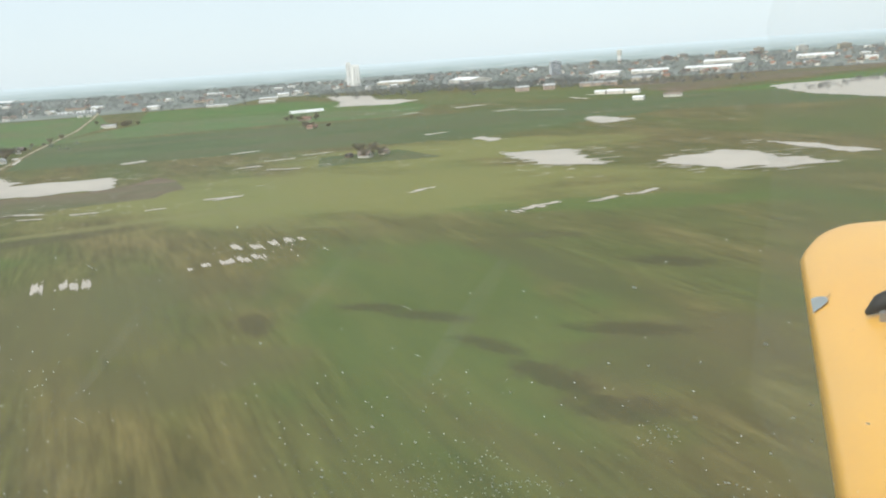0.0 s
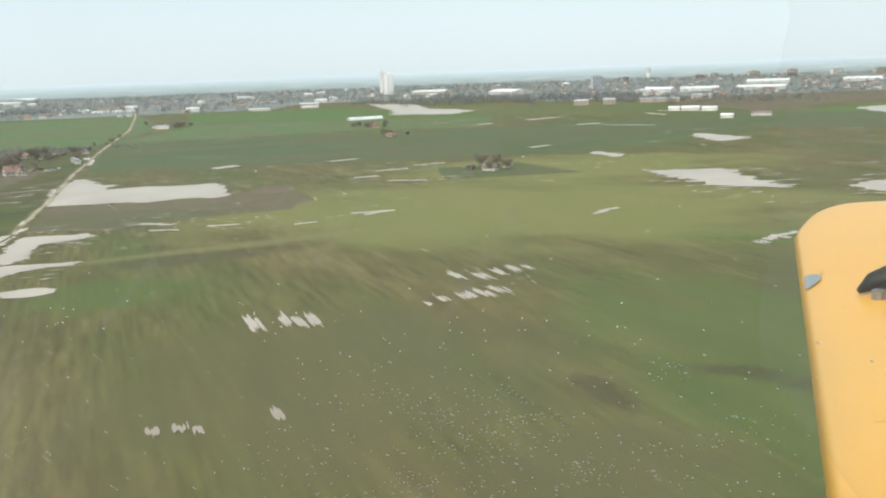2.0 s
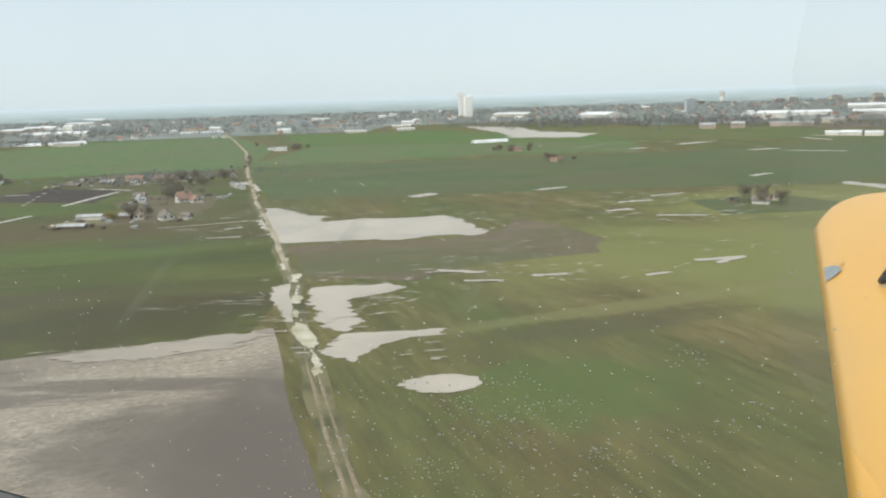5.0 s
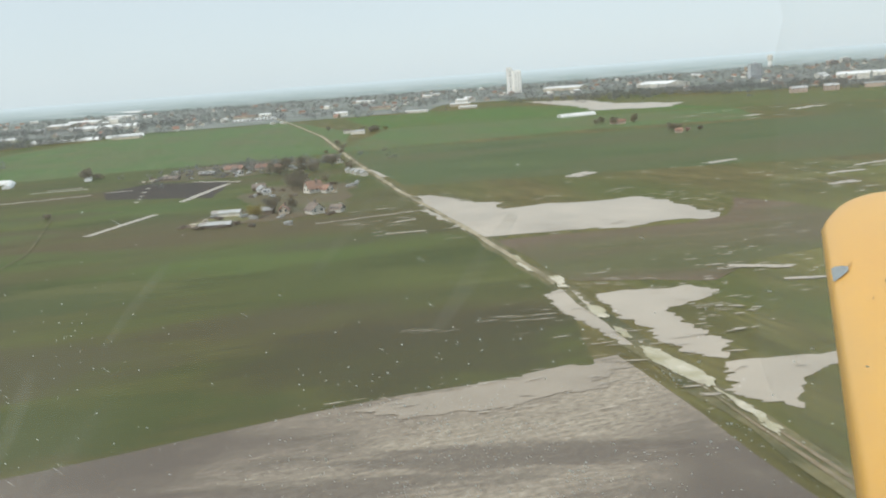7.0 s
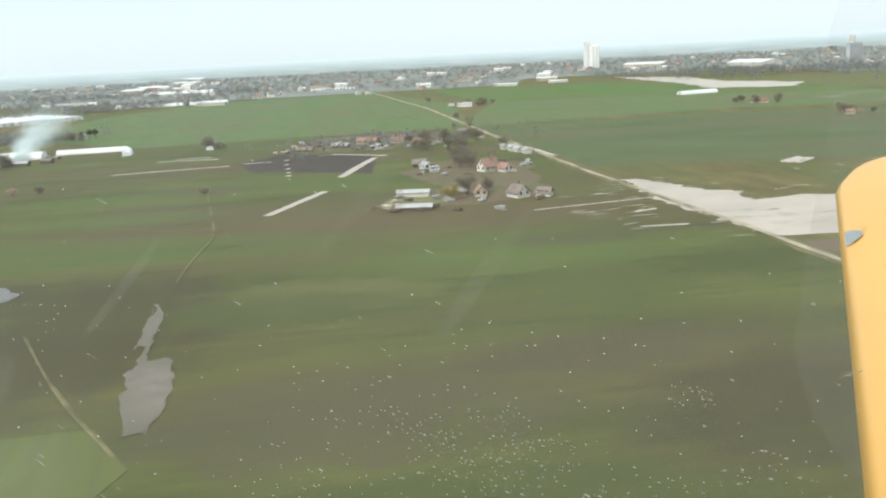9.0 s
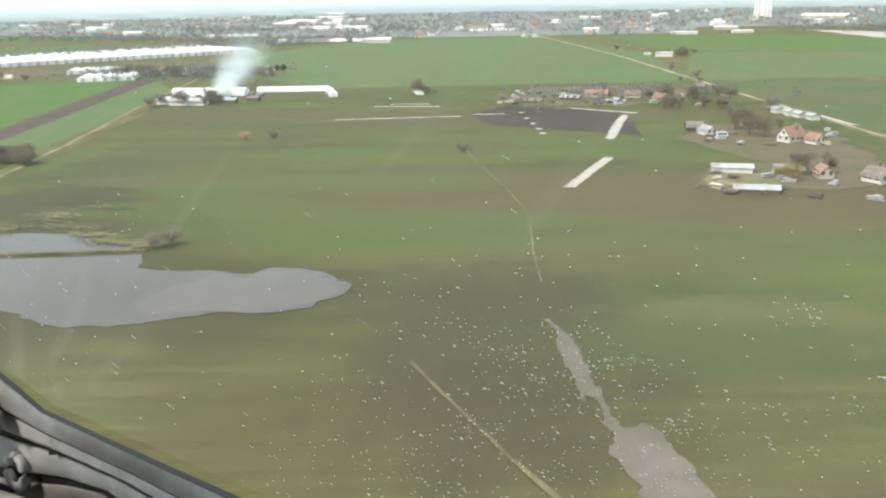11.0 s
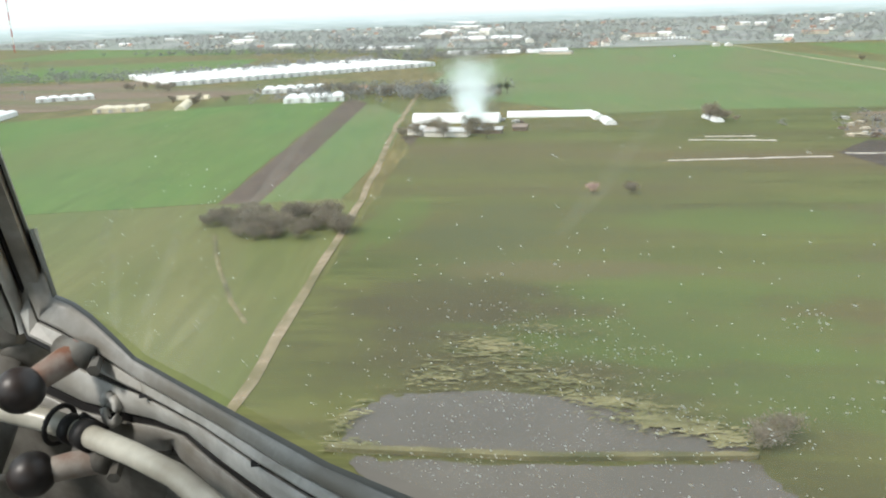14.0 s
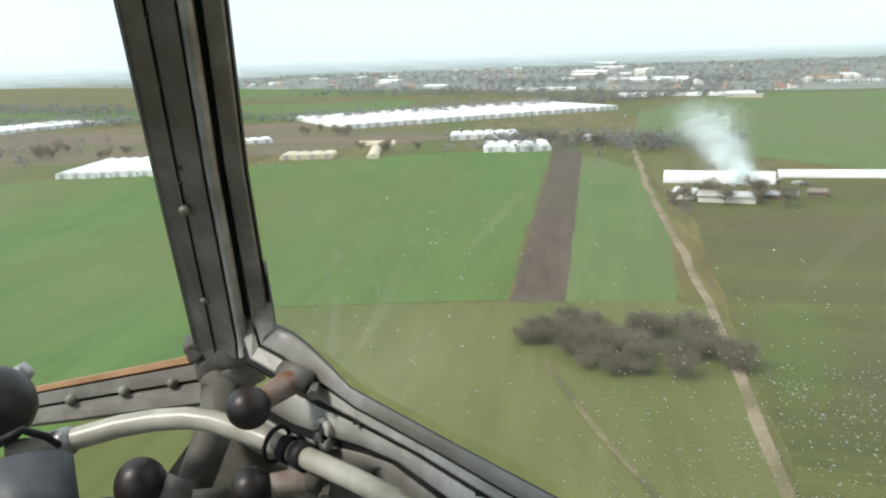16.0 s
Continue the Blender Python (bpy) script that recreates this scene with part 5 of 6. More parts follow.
house("house", pose(-290.6, 560.8, 0, 0, 0, 30), 5, 8, 2.4, 1.8, PLASTER, TIN, "small white outbuilding in the yard", chimney=False)
house("house", pose(-241.4, 594.4, 0, 0, 0, 30), 6, 7, 2.8, 2.2, PLASTER, OLDTILE, "white cottage by the track")
house("house", pose(-252.7, 624.8, 0, 0, 0, 70), 5, 8, 2.6, 2, WOOD, OLDTILE, "brown barn by the track", chimney=False)
house("house", pose(25.4, 403.9, 0, 0, 0, 60), 7, 10, 3, 3, PLASTER, OLDTILE, "isolated farm house with grey-brown roof")
house("house", pose(34.6, 414.4, 0, 0, 0, 150), 5, 9, 2.6, 2, CREAM, OLDTILE, "barn of the isolated farm", chimney=False)
house("house", pose(16.4, 409.8, 0, 0, 0, 150), 4, 6, 2.4, 1.6, WOOD, OLDTILE, "dark shed of the isolated farm", chimney=False)
house("house", pose(-53.1, 762.1, 0, 0, 0, 85), 8, 18, 3, 2.6, PINKCON, TILE, "long farm house with reddish roof")
house("house", pose(-33.2, 642.9, 0, 0, 0, 85), 5, 7, 2.6, 2.2, PINKCON, TILE, "small reddish hut in the field", chimney=False)

for x, y, a in ((-225.5, 536, 20), (-221.8, 529, 15), (-218.8, 523.5, 25), (-215, 517, 18)):
    house("shed", pose(x, y, 0, 0, 0, a), 4, 6, 2.4, 1.0, PLASTER, TIN, "small pale shed in a row by the track", windows=False, chimney=False, category="shed", group="sheds by the track")
for x, y in ((-327.9, 522.7), (-323, 506.5), (-318.2, 491.5), (-314, 479), (-311.2, 469)):
    pond([(x - 1.2, y - 1.5), (x + 1.2, y - 1.5), (x + 1.4, y + 1.5), (x - 1, y + 1.5)], label="small puddle in a line of puddles", rough=0.5)

# yard litter: boards, sheets and stacks
for k in range(110):
    x, y = (rng.uniform(-345, -250), rng.uniform(552, 610)) if k < 58 else (rng.uniform(-262, -205), rng.uniform(380, 410) if k % 2 else rng.uniform(455, 490)) if k < 96 else (rng.uniform(-520, -455), rng.uniform(545, 580))
    bm = bmesh.new()
    for j in range(4):
        box(bm, rng.uniform(-2, 0), rng.uniform(-1, 0), 0.3 * j, rng.uniform(0.6, 2.2), rng.uniform(0.4, 1.4), 0.3 * j + 0.26)
    ob = part("timber_stack", bm, rng.choice((WOOD, WOOD, TIN, CREAM)))
    ob.matrix_world = pose(x, y, 0, 0, 0, rng.uniform(0, 180))
    tagged(ob, "weathered pile of boards and scrap in a yard", "stack", "yard stacks")

# town houses
protos = [house("house", Matrix(), w, l, h, r, wm, rm, lb, windows=False, chimney=False) for w, l, h, r, wm, rm, lb in (
    (9, 11, 3.4, 4.2, PLASTER, TILE, "white village house with red tile roof"), (9, 12, 3.2, 4, CREAM, OLDTILE, "cream village house with brown roof"), (10, 10, 5.5, 4, PLASTER, OLDTILE, "two storey white house with grey-brown roof"), (8, 13, 3, 3.6, CREAM, TILE, "cream village house with red roof"), (12, 26, 6, 2.2, PLASTER, WHITEROOF, "pale workshop with light roof"))]
count = 0
while count < 285:
    x, y = rng.uniform(-1850, 1360), 1160 + 1500 * rng.random() ** 1.5
    if math.hypot(x - CX, y - CY) < 2800 and in_town(x, y - 30):
        p = rng.choice(protos[:4] if rng.random() < 0.86 else protos[4:])
        tagged(copy_thing(p, pose(x, y, 0, 0, 0, rng.choice((20, 110)) + rng.gauss(0, 14))), group="houses of the town")
        count += 1
for p in protos:
    wipe(p)


# blocks of flats, far off in the town
def flats(m, w, d, h, wall_mat, label, cols, storeys, deep=0.12, category="apartment block"):
    w, d, h = w * 0.8, d * 0.8, h * 0.8
    t = thing("apartment_building", m, label, category)
    part("wall", boxed(-w / 2, -d / 2, 0, w / 2, d / 2, h), wall_mat, t)
    part("roof", boxed(-w / 2 - 0.4, -d / 2 - 0.4, h, w / 2 + 0.4, d / 2 + 0.4, h + 0.9), GREYCON, t)
    part("lift_house", boxed(-w * 0.12, -d * 0.25, h + 0.9, w * 0.12, d * 0.25, h + 3.6), wall_mat, t)
    pane = mesh_from("window", boxed(-w / cols * 0.32, -0.08, -0.8, w / cols * 0.32, 0.08, 0.8), GLASS)
    for i in range(cols):
        for j in range(storeys):
            o = new("window", pane)
            o.parent = t
            o.matrix_local = pose(-w / 2 + (i + 0.5) * w / cols, -d / 2 - deep * 0.3, (j + 0.6) * h / storeys)
    return t


flats(pose(331.2, 1676.5, 0, 0, 0, 12), 27, 14, 34, GREYCON, "grey ten storey concrete block of flats", 8, 10)
for x, y, w, h, m in ((1002.5, 2613.3, 48, 18, CREAM), (1098.2, 2558.1, 40, 21, CREAM), (1202.9, 2493.6, 48, 19, PLASTER), (907.0, 2695.1, 40, 16, PLASTER), (1288.4, 2410.3, 56, 18, CREAM), (1028.5, 2407.9, 40, 13, PINKCON), (818.8, 2569.9, 40, 13, PINKCON), (1357.0, 2285.7, 48, 16, PLASTER), (613.5, 2649.9, 32, 13, CREAM)):
    flats(pose(x, y, 0, 0, 0, 20), w, 14, h, m, "pale block of flats in the town", 6, 5)

# the grain silo tower
silo = thing("silo_tower", pose(-94.5, 1953.3, 0, 0, 0, 12), "tall pale concrete grain silo tower", "silo")
silo.scale = (0.84, 0.84, 0.84)
part("tower_head", boxed(-18, -9, 0, -5, 9, 62), CONCRETE, silo)
part("tower_cap", boxed(-17, -7, 62, -7, 7, 66), CONCRETE, silo)
part("silo_body", boxed(-5, -10, 0, 17, 10, 54), CONCRETE, silo)
part("silo_gallery", boxed(-4, -5, 54, 16, 5, 58), CONCRETE, silo)
for k in range(3):
    part("silo_cell", tube(bmesh.new(), [(-1 + k * 7.2, -10, 0), (-1 + k * 7.2, -10, 53)], 3.6, 14), CONCRETE, silo)
for k in range(6):
    part("window", boxed(-13, -9.15, 8 + k * 9, -10, -8.9, 10 + k * 9), GLASS, silo)

wt = thing("water_tower", pose(742.6, 2862.7, 0), "white water tower above the town", "water tower")
wt.scale = (0.8, 0.8, 0.8)
part("shaft", tube(bmesh.new(), [(0, 0, 0), (0, 0, 26)], 8, 16), CONCRETE, wt)
part("tank", tube(bmesh.new(), [(0, 0, 25), (0, 0, 27), (0, 0, 46), (0, 0, 49)], [8, 10.5, 10.5, 6], 18), PLASTER, wt)

# the guyed radio mast, red and white
mast = thing("radio_mast", pose(-1678.8, 1388.6, 0), "tall red and white lattice radio mast", "mast")
mast.scale = (0.75, 0.75, 0.75)
for k in range(10):
    bm = bmesh.new()
    for i in range(3):
        a = i * math.tau / 3
        tube(bm, [(math.cos(a) * 1.6, math.sin(a) * 1.6, k * 19), (math.cos(a) * 1.6, math.sin(a) * 1.6, k * 19 + 19)], 0.5, 5)
        for j in range(4):
            b = a + math.tau / 3
            tube(bm, [(math.cos(a) * 1.6, math.sin(a) * 1.6, k * 19 + j * 4.75), (math.cos(b) * 1.6, math.sin(b) * 1.6, k * 19 + (j + 1) * 4.75)], 0.2, 4)
    part("lattice_section", bm, RED if k % 2 == 0 else PLASTER, mast)

# ---- smoke rising from the farm, in drifting pieces of fine flakes ----
PUFFS = []
puff = np.random.RandomState(5)
for k in range(6):
    n = 60000
    s = (k + puff.rand(n)) / 6
    spread = 3.2 + 9.0 * s
    curl = np.sin(s * 17) * 1.4
    mid = np.stack((puff.normal(0, 0.62, n) * spread - s * 27 + curl, puff.normal(0, 0.5, n) * spread + s * 85, 1.5 + s * 17 + puff.normal(0, 1, n) * (0.8 + spread * 0.3)), 1)
    lump = wave(mid[:, 0] / 2.6, mid[:, 2] / 2.2, 40 + k) + 0.6 * wave(mid[:, 0] / 1.1, mid[:, 2] / 0.9, 60 + k)
    mid = mid[(lump > -0.25) | (puff.rand(n) < 0.35)]
    mid[:, 2] = np.maximum(mid[:, 2], 0.4)
    tri = mid[:, None, :] + puff.normal(0, 0.055, (len(mid), 3, 3))
    me = bpy.data.meshes.new("smoke_puff")
    me.from_pydata(tri.reshape(-1, 3).tolist(), [], np.arange(len(mid) * 3).reshape(-1, 3).tolist())
    me.materials.append(SMOKE)
    ob = new("smoke_puff", me)
    ob.location = (-491.2, 564.9, 0)
    PUFFS.append(tagged(ob, "thin whitish smoke drifting up from the farm", "smoke", "smoke plume", "stuff"))
r = random.Random(5)

# ---- the aircraft: x to the starboard wing, y to the nose, z up, from the seat's eye point ----
plane = thing("aircraft", AIRCRAFT_ROWS[0][1], "low-flying yellow biplane with worn grey cockpit", "aircraft")


def P(d, x, y, z):
    return Vector((x, y, z)) * d


# starboard lower wing
LEAD, WZ = -0.185, -1.24


def wing_section(x, lead, chord, thick, z):
    out = []
    for i in range(25):
        s = (1 - math.cos(math.pi * (i if i <= 12 else 24 - i) / 12)) / 2
        t = thick * (1.45 * math.sqrt(s) - 0.63 * s - 1.76 * s * s + 1.42 * s ** 3 - 0.5 * s ** 4) * 1.6
        out.append((x, lead - s * chord, z + (t * 0.62 if i <= 12 else -t * 0.38)))
    return out


bm, prev = bmesh.new(), None
for x, lead, chord, thick, z in ((0.75, LEAD, 2.0, 0.28, WZ), (2.0, LEAD, 2.0, 0.28, WZ), (4.0, LEAD, 2.0, 0.28, WZ), (5.5, LEAD, 2.0, 0.28, WZ), (5.9, -0.187, 1.98, 0.27, WZ), (6.2, -0.225, 1.93, 0.25, -1.235), (6.5, -0.29, 1.84, 0.22, -1.225), (6.75, -0.375, 1.70, 0.17, -1.215), (6.92, -0.48, 1.52, 0.12, -1.20), (7.02, -0.62, 1.26, 0.07, -1.19), (7.06, -0.82, 0.9, 0.02, -1.18)):
    row = [bm.verts.new(p) for p in wing_section(x, lead, chord, thick, z)]
    if prev:
        for i in range(24):
            bm.faces.new((prev[i], prev[i + 1], row[i + 1], row[i]))
    prev = row
bm.faces.new(prev)
bmesh.ops.remove_doubles(bm, verts=bm.verts, dist=1e-5)
bmesh.ops.recalc_face_normals(bm, faces=bm.faces)
wing = part("wing", bm, YELLOW, plane, "smooth yellow painted lower wing", smooth=True)


def on_wing(x, y):
    """Height of the wing's upper skin."""
    s = min(1.0, max(0.0, (LEAD - y) / 2.0))
    return WZ + 0.62 * 0.28 * (1.45 * math.sqrt(s) - 0.63 * s - 1.76 * s * s + 1.42 * s ** 3 - 0.5 * s ** 4) * 1.6


bm = bmesh.new()
g = []
for i in range(7):
    for j in range(9):
        x = 4.46 + 0.27 * j / 8
        y = LEAD - 0.022 - 0.075 * (i / 6) * (0.2 + 0.8 * (1 - abs(j / 8 * 2 - 1) ** 2.2))
        g.append(bm.verts.new((x, y + 0.002, on_wing(x, y) + 0.004)))
for i in range(6):
    for j in range(8):
        bm.faces.new((g[i * 9 + j], g[i * 9 + j + 1], g[i * 9 + j + 10], g[i * 9 + j + 9]))
part("landing_light", bm, LENS, wing, "grey glass landing light in the leading edge", True)
bm = bmesh.new()
tube(bm, [(4.16, -0.415, on_wing(4.1, -0.415) + 0.02), (4.19, -0.47, on_wing(4.1, -0.47) + 0.05), (4.22, -0.60, on_wing(4.1, -0.60) + 0.075), (4.26, -0.85, on_wing(4.2, -0.85) + 0.08), (4.30, -1.15, on_wing(4.2, -1.15) + 0.06)], [0.012, 0.042, 0.072, 0.08, 0.03], 12)
part("strut_fairing", bm, RUBBER, wing, "black pointed fairing at the strut foot", True)
bm = bmesh.new()
tube(bm, [(4.08, -0.49, on_wing(4.1, -0.49) - 0.01), (4.08, -0.49, on_wing(4.1, -0.49) + 0.04)], 0.03, 10)
tube(bm, [(4.04, -0.55, on_wing(4.1, -0.55) - 0.01), (4.04, -0.55, on_wing(4.1, -0.55) + 0.035)], 0.025, 10)
part("bolt", bm, STEEL, wing, "dull steel bolts")
part("strut", tube(bmesh.new(), [(4.26, -0.86, -0.98), (4.26, -0.86, 1.1)], 0.05, 10), YELLOW, wing, "yellow interplane strut", True)
for x in (2.75,):
    bm, prev = bmesh.new(), None
    for i in range(14):
        y = -0.34 - i * 0.12
        row = [bm.verts.new((x + s * 0.022, y, on_wing(x, y) + (0.003 if s == 0 else 0.0005))) for s in (-1, 0, 1)]
        if prev:
            bm.faces.new((prev[0], prev[1], row[1], row[0])), bm.faces.new((prev[1], prev[2], row[2], row[1]))
        prev = row
    part("rib_tape", bm, YELLOW, wing, smooth=True)
bm = bmesh.new()
for k in range(11):
    x, y = r.uniform(2.3, 5.9), -0.24 - r.random() ** 1.5 * 0.9
    s = r.uniform(0.004, 0.009)
    box(bm, x, y, on_wing(x, y) + 0.001, x + s * 1.6, y + s, on_wing(x, y) + 0.004)
for k in range(9):
    x, y = 4.60 + r.gauss(0, 0.05), -0.29 + r.gauss(0, 0.022)
    s = r.uniform(0.003, 0.007)
    box(bm, x, y, on_wing(x, y) + 0.001, x + s * 2.2, y + s, on_wing(x, y) + 0.004)
part("paint_chips", bm, WOOD, wing, "small dark paint chips")["kind"] = "stuff"


def loft(bm, lines, inward, sink=0.0):
    """Skin over several lines of points; inward: how far each line stands towards the eye."""
    rows = []
    for pts, h in zip(lines, inward):
        rows.append([bm.verts.new(Vector(p) * (1 - (h - (sink if i == 0 else 0.0)) / Vector(p).length)) for i, p in enumerate(pts)])
    for a, b in zip(rows, rows[1:]):
        for i in range(len(a) - 1):
            bm.faces.new((a[i], a[i + 1], b[i + 1], b[i]))
    bmesh.ops.recalc_face_normals(bm, faces=bm.faces)
    return bm


def between(a, b, s):
    return [Vector(p) * (1 - s) + Vector(q) * s for p, q in zip(a, b)]


# windscreen post
PL = [P(0.48, 0.398, 0.914, 0.11), P(0.505, 0.4025, 0.9142, 0.0472), P(0.60, 0.4142, 0.8988, -0.1437), P(0.745, 0.4118, 0.8438, -0.3440), P(0.76, 0.4100, 0.8380, -0.362)]
PR = [P(0.47, 0.509, 0.860, 0.11), P(0.495, 0.5078, 0.8604, 0.0438), P(0.58, 0.5053, 0.8505, -0.1461), P(0.675, 0.4922, 0.8071, -0.3261), P(0.69, 0.4860, 0.8010, -0.350)]
post = part("windscreen_post", loft(bmesh.new(), [between(PL, PR, s) for s in (0, 0.0, 0.22, 0.225, 0.26, 0.50, 0.53)], [-0.03, 0.008, 0.010, 0.002, 0.008, 0.012, 0.0]), GREYPAINT, plane, "worn grey windscreen post")
part("post_ridge", loft(bmesh.new(), [between(PL, PR, s) for s in (0.52, 0.54, 0.60, 0.66, 0.69)], [0.0, 0.012, 0.016, 0.012, -0.004]), PALEPAINT, post, "rounded pale grey ridge", True)
part("post_seal", loft(bmesh.new(), [between(PL, PR, s) for s in (0.68, 0.71, 0.75)], [-0.002, 0.002, -0.002]), RUBBER, post, "black rubber seal")
part("window_frame", loft(bmesh.new(), [between(PL, PR, s) for s in (0.74, 0.76, 0.93, 0.97, 0.97)], [-0.004, 0.006, 0.007, 0.0, -0.03]), GREYPAINT, post, "grey window frame strip")
part("pane_seal", loft(bmesh.new(), [between(PL, PR, s) for s in (0.96, 0.98, 1.0)], [0.001, 0.003, -0.004], 0.03), RUBBER, post, "black pane seal")
part("edge_strip", loft(bmesh.new(), [between(PL, PR, s) for s in (-0.025, -0.01, 0.01)], [0.0, 0.002, 0.009]), RUBBER, post, "dark edge of the pane")
for d, q in ((0.535, (0.4278, 0.9028, -0.0430)), (0.602, (0.4354, 0.8808, -0.1858)), (0.675, (0.4337, 0.8540, -0.2873))):
    part("rivet", ball(bmesh.new(), P(d, *q), 0.0042, (1, 1, 0.9), 12), GREYPAINT, post, "painted rivet head", True)
for d, q in ((0.50, (0.4290, 0.9030, 0.0300)), (0.575, (0.4390, 0.8880, -0.138)), (0.583, (0.4370, 0.8860, -0.156))):
    part("screw_hole", ball(bmesh.new(), P(d, *q), 0.0016, (1, 1, 1), 8), RUBBER, post)

# side window sill: lip, channel and ledge, running aft
U = [P(0.672, 0.4922, 0.8071, -0.3261), P(0.655, 0.5060, 0.7940, -0.3370), P(0.640, 0.5180, 0.7791, -0.3530), P(0.620, 0.5310, 0.7590, -0.376), P(0.602, 0.5436, 0.7368, -0.4020), P(0.500, 0.6116, 0.6389, -0.4666), P(0.434, 0.6673, 0.5332, -0.5201), Vector((0.285, 0.10, -0.222)), Vector((0.30, -0.10, -0.23)), Vector((0.36, -0.60, -0.26))]
D = [P(0.690, 0.4575, 0.8128, -0.3607), P(0.672, 0.4760, 0.7940, -0.3790), P(0.655, 0.4954, 0.7709, -0.4004), P(0.632, 0.5160, 0.7470, -0.419), P(0.612, 0.5377, 0.7205, -0.4380), P(0.550, 0.5790, 0.6620, -0.4760), P(0.490, 0.6139, 0.5978, -0.5155), Vector((0.283, 0.13, -0.252)), Vector((0.30, -0.08, -0.262)), Vector((0.36, -0.58, -0.292))]
UP = [PR[2].lerp(PR[3], 0.55), PR[2].lerp(PR[3], 0.85)] + U
DOWN = [PL[2].lerp(PL[3], 0.70).lerp(PR[2].lerp(PR[3], 0.62), 0.66), PL[3].lerp(PR[3], 0.58)] + D
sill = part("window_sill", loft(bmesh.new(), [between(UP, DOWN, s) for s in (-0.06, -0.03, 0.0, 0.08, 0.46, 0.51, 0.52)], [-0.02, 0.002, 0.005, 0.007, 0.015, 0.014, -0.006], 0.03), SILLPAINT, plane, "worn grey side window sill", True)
# black strips beside the channel put the darkness of the recesses into the colour
part("sill_groove", loft(bmesh.new(), [between(UP, DOWN, s) for s in (0.50, 0.53, 0.57, 0.60)], [-0.004, 0.003, 0.003, -0.004]), RUBBER, sill, "dark line beside the channel")
part("sill_channel", loft(bmesh.new(), [between(UP, DOWN, s) for s in (0.56, 0.57, 0.60, 0.88, 0.93, 0.94)], [-0.006, 0.003, 0.006, 0.012, 0.011, -0.006], 0.03), PALEPAINT, sill, "pale grey inner channel")
part("sill_groove", loft(bmesh.new(), [between(UP, DOWN, s) for s in (0.92, 0.95, 1.03, 1.08)], [-0.004, 0.003, 0.003, -0.006], 0.03), RUBBER, sill, "dark groove strip")
part("ledge", loft(bmesh.new(), [between(U[1:], D[1:], s) for s in (1.05, 1.07, 1.12, 1.4, 1.68, 1.74)], [-0.01, 0.002, 0.004, 0.006, 0.006, -0.004]), PALEPAINT, sill, "pale worn ledge below the window", True)
# this black strip is the shadow below the ledge, made as a part
part("sill_groove", loft(bmesh.new(), [between(U[1:], D[1:], s) for s in (1.70, 1.74, 1.90, 1.95)], [-0.006, 0.001, 0.001, -0.006]), RUBBER, sill, "black strip standing in for shadow below the ledge")
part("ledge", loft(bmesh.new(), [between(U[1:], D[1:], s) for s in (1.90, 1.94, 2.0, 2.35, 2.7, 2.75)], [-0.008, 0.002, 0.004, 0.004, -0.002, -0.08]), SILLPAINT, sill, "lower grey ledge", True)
part("side_panel", loft(bmesh.new(), [between(U, D, s) for s in (2.6, 3.2, 4.5, 8.0, 14.0)], [-0.06, -0.07, -0.09, -0.10, -0.10]), GRIME, sill, "grey cockpit side wall")
part("pane_seal", loft(bmesh.new(), [between(UP, DOWN, s) for s in (-0.085, -0.06, -0.03)], [-0.02, -0.003, 0.003]), RUBBER, sill, "black pane seal")
for d, q in ((0.604, (0.5377, 0.7205, -0.4380)), (0.483, (0.6139, 0.5978, -0.5155))):
    n = part("notch_block", boxed(-0.0016, -0.0026, -0.0016, 0.0016, 0.0026, 0.0016), RUBBER, sill, "dark notch in the groove")
    n.matrix_local = Matrix.Translation(P(d, *q)) @ pose(0, 0, 0, 0, 20, 35)

# front lower rail with its bare wooden edge
RL0, RL1, RR0, RR1 = P(0.83, 0.2558, 0.9002, -0.3524), P(0.83, 0.2642, 0.8824, -0.3893), P(0.785, 0.4128, 0.8407, -0.3505), P(0.785, 0.3956, 0.8269, -0.3997)


def ext(a, b, s):
    return a + (b - a) * s


T0, B0 = [ext(RL0, RR0, s) for s in (-0.5, 0, 0.5, 1, 1.12)], [ext(RL1, RR1, s) for s in (-0.5, 0, 0.5, 1, 1.12)]
rail = part("front_rail", loft(bmesh.new(), [between(T0, B0, s) for s in (0.06, 0.10, 0.42, 0.45, 0.52, 0.92, 1.0, 1.0)], [-0.02, 0.008, 0.010, 0.003, 0.012, 0.016, 0.010, -0.02]), GREYPAINT, plane, "grey riveted front window rail")
part("wood_edge", loft(bmesh.new(), [between(T0, B0, s) for s in (-0.12, -0.08, 0.04, 0.12)], [-0.01, 0.004, 0.008, 0.0]), RAWWOOD, rail, "bare orange wooden pane edge")
for s in (0.15, 0.5, 0.82):
    part("rivet", ball(bmesh.new(), between([ext(RL0, RR0, s)], [ext(RL1, RR1, s)], 0.42)[0] * 0.984, 0.0048, seg=12), GREYPAINT, rail, "painted rivet head", True)
bm = bmesh.new()
for d, x, y, z, s in ((0.755, 0.430, 0.829, -0.360, 0.021), (0.735, 0.447, 0.822, -0.345, 0.018), (0.74, 0.452, 0.812, -0.368, 0.018), (0.745, 0.428, 0.820, -0.382, 0.019), (0.75, 0.418, 0.842, -0.338, 0.015)):
    ball(bm, P(d, x, y, z), s, (1.1, 1.0, 0.9), 20)
joint = part("corner_joint", bm, GRIME, rail, "lumpy chipped corner joint", True)
for v in joint.data.vertices:
    v.co += Vector((noise.noise(v.co * 90), noise.noise(v.co * 90 + Vector((5, 0, 0))), noise.noise(v.co * 90 + Vector((0, 9, 0))))) * 0.006
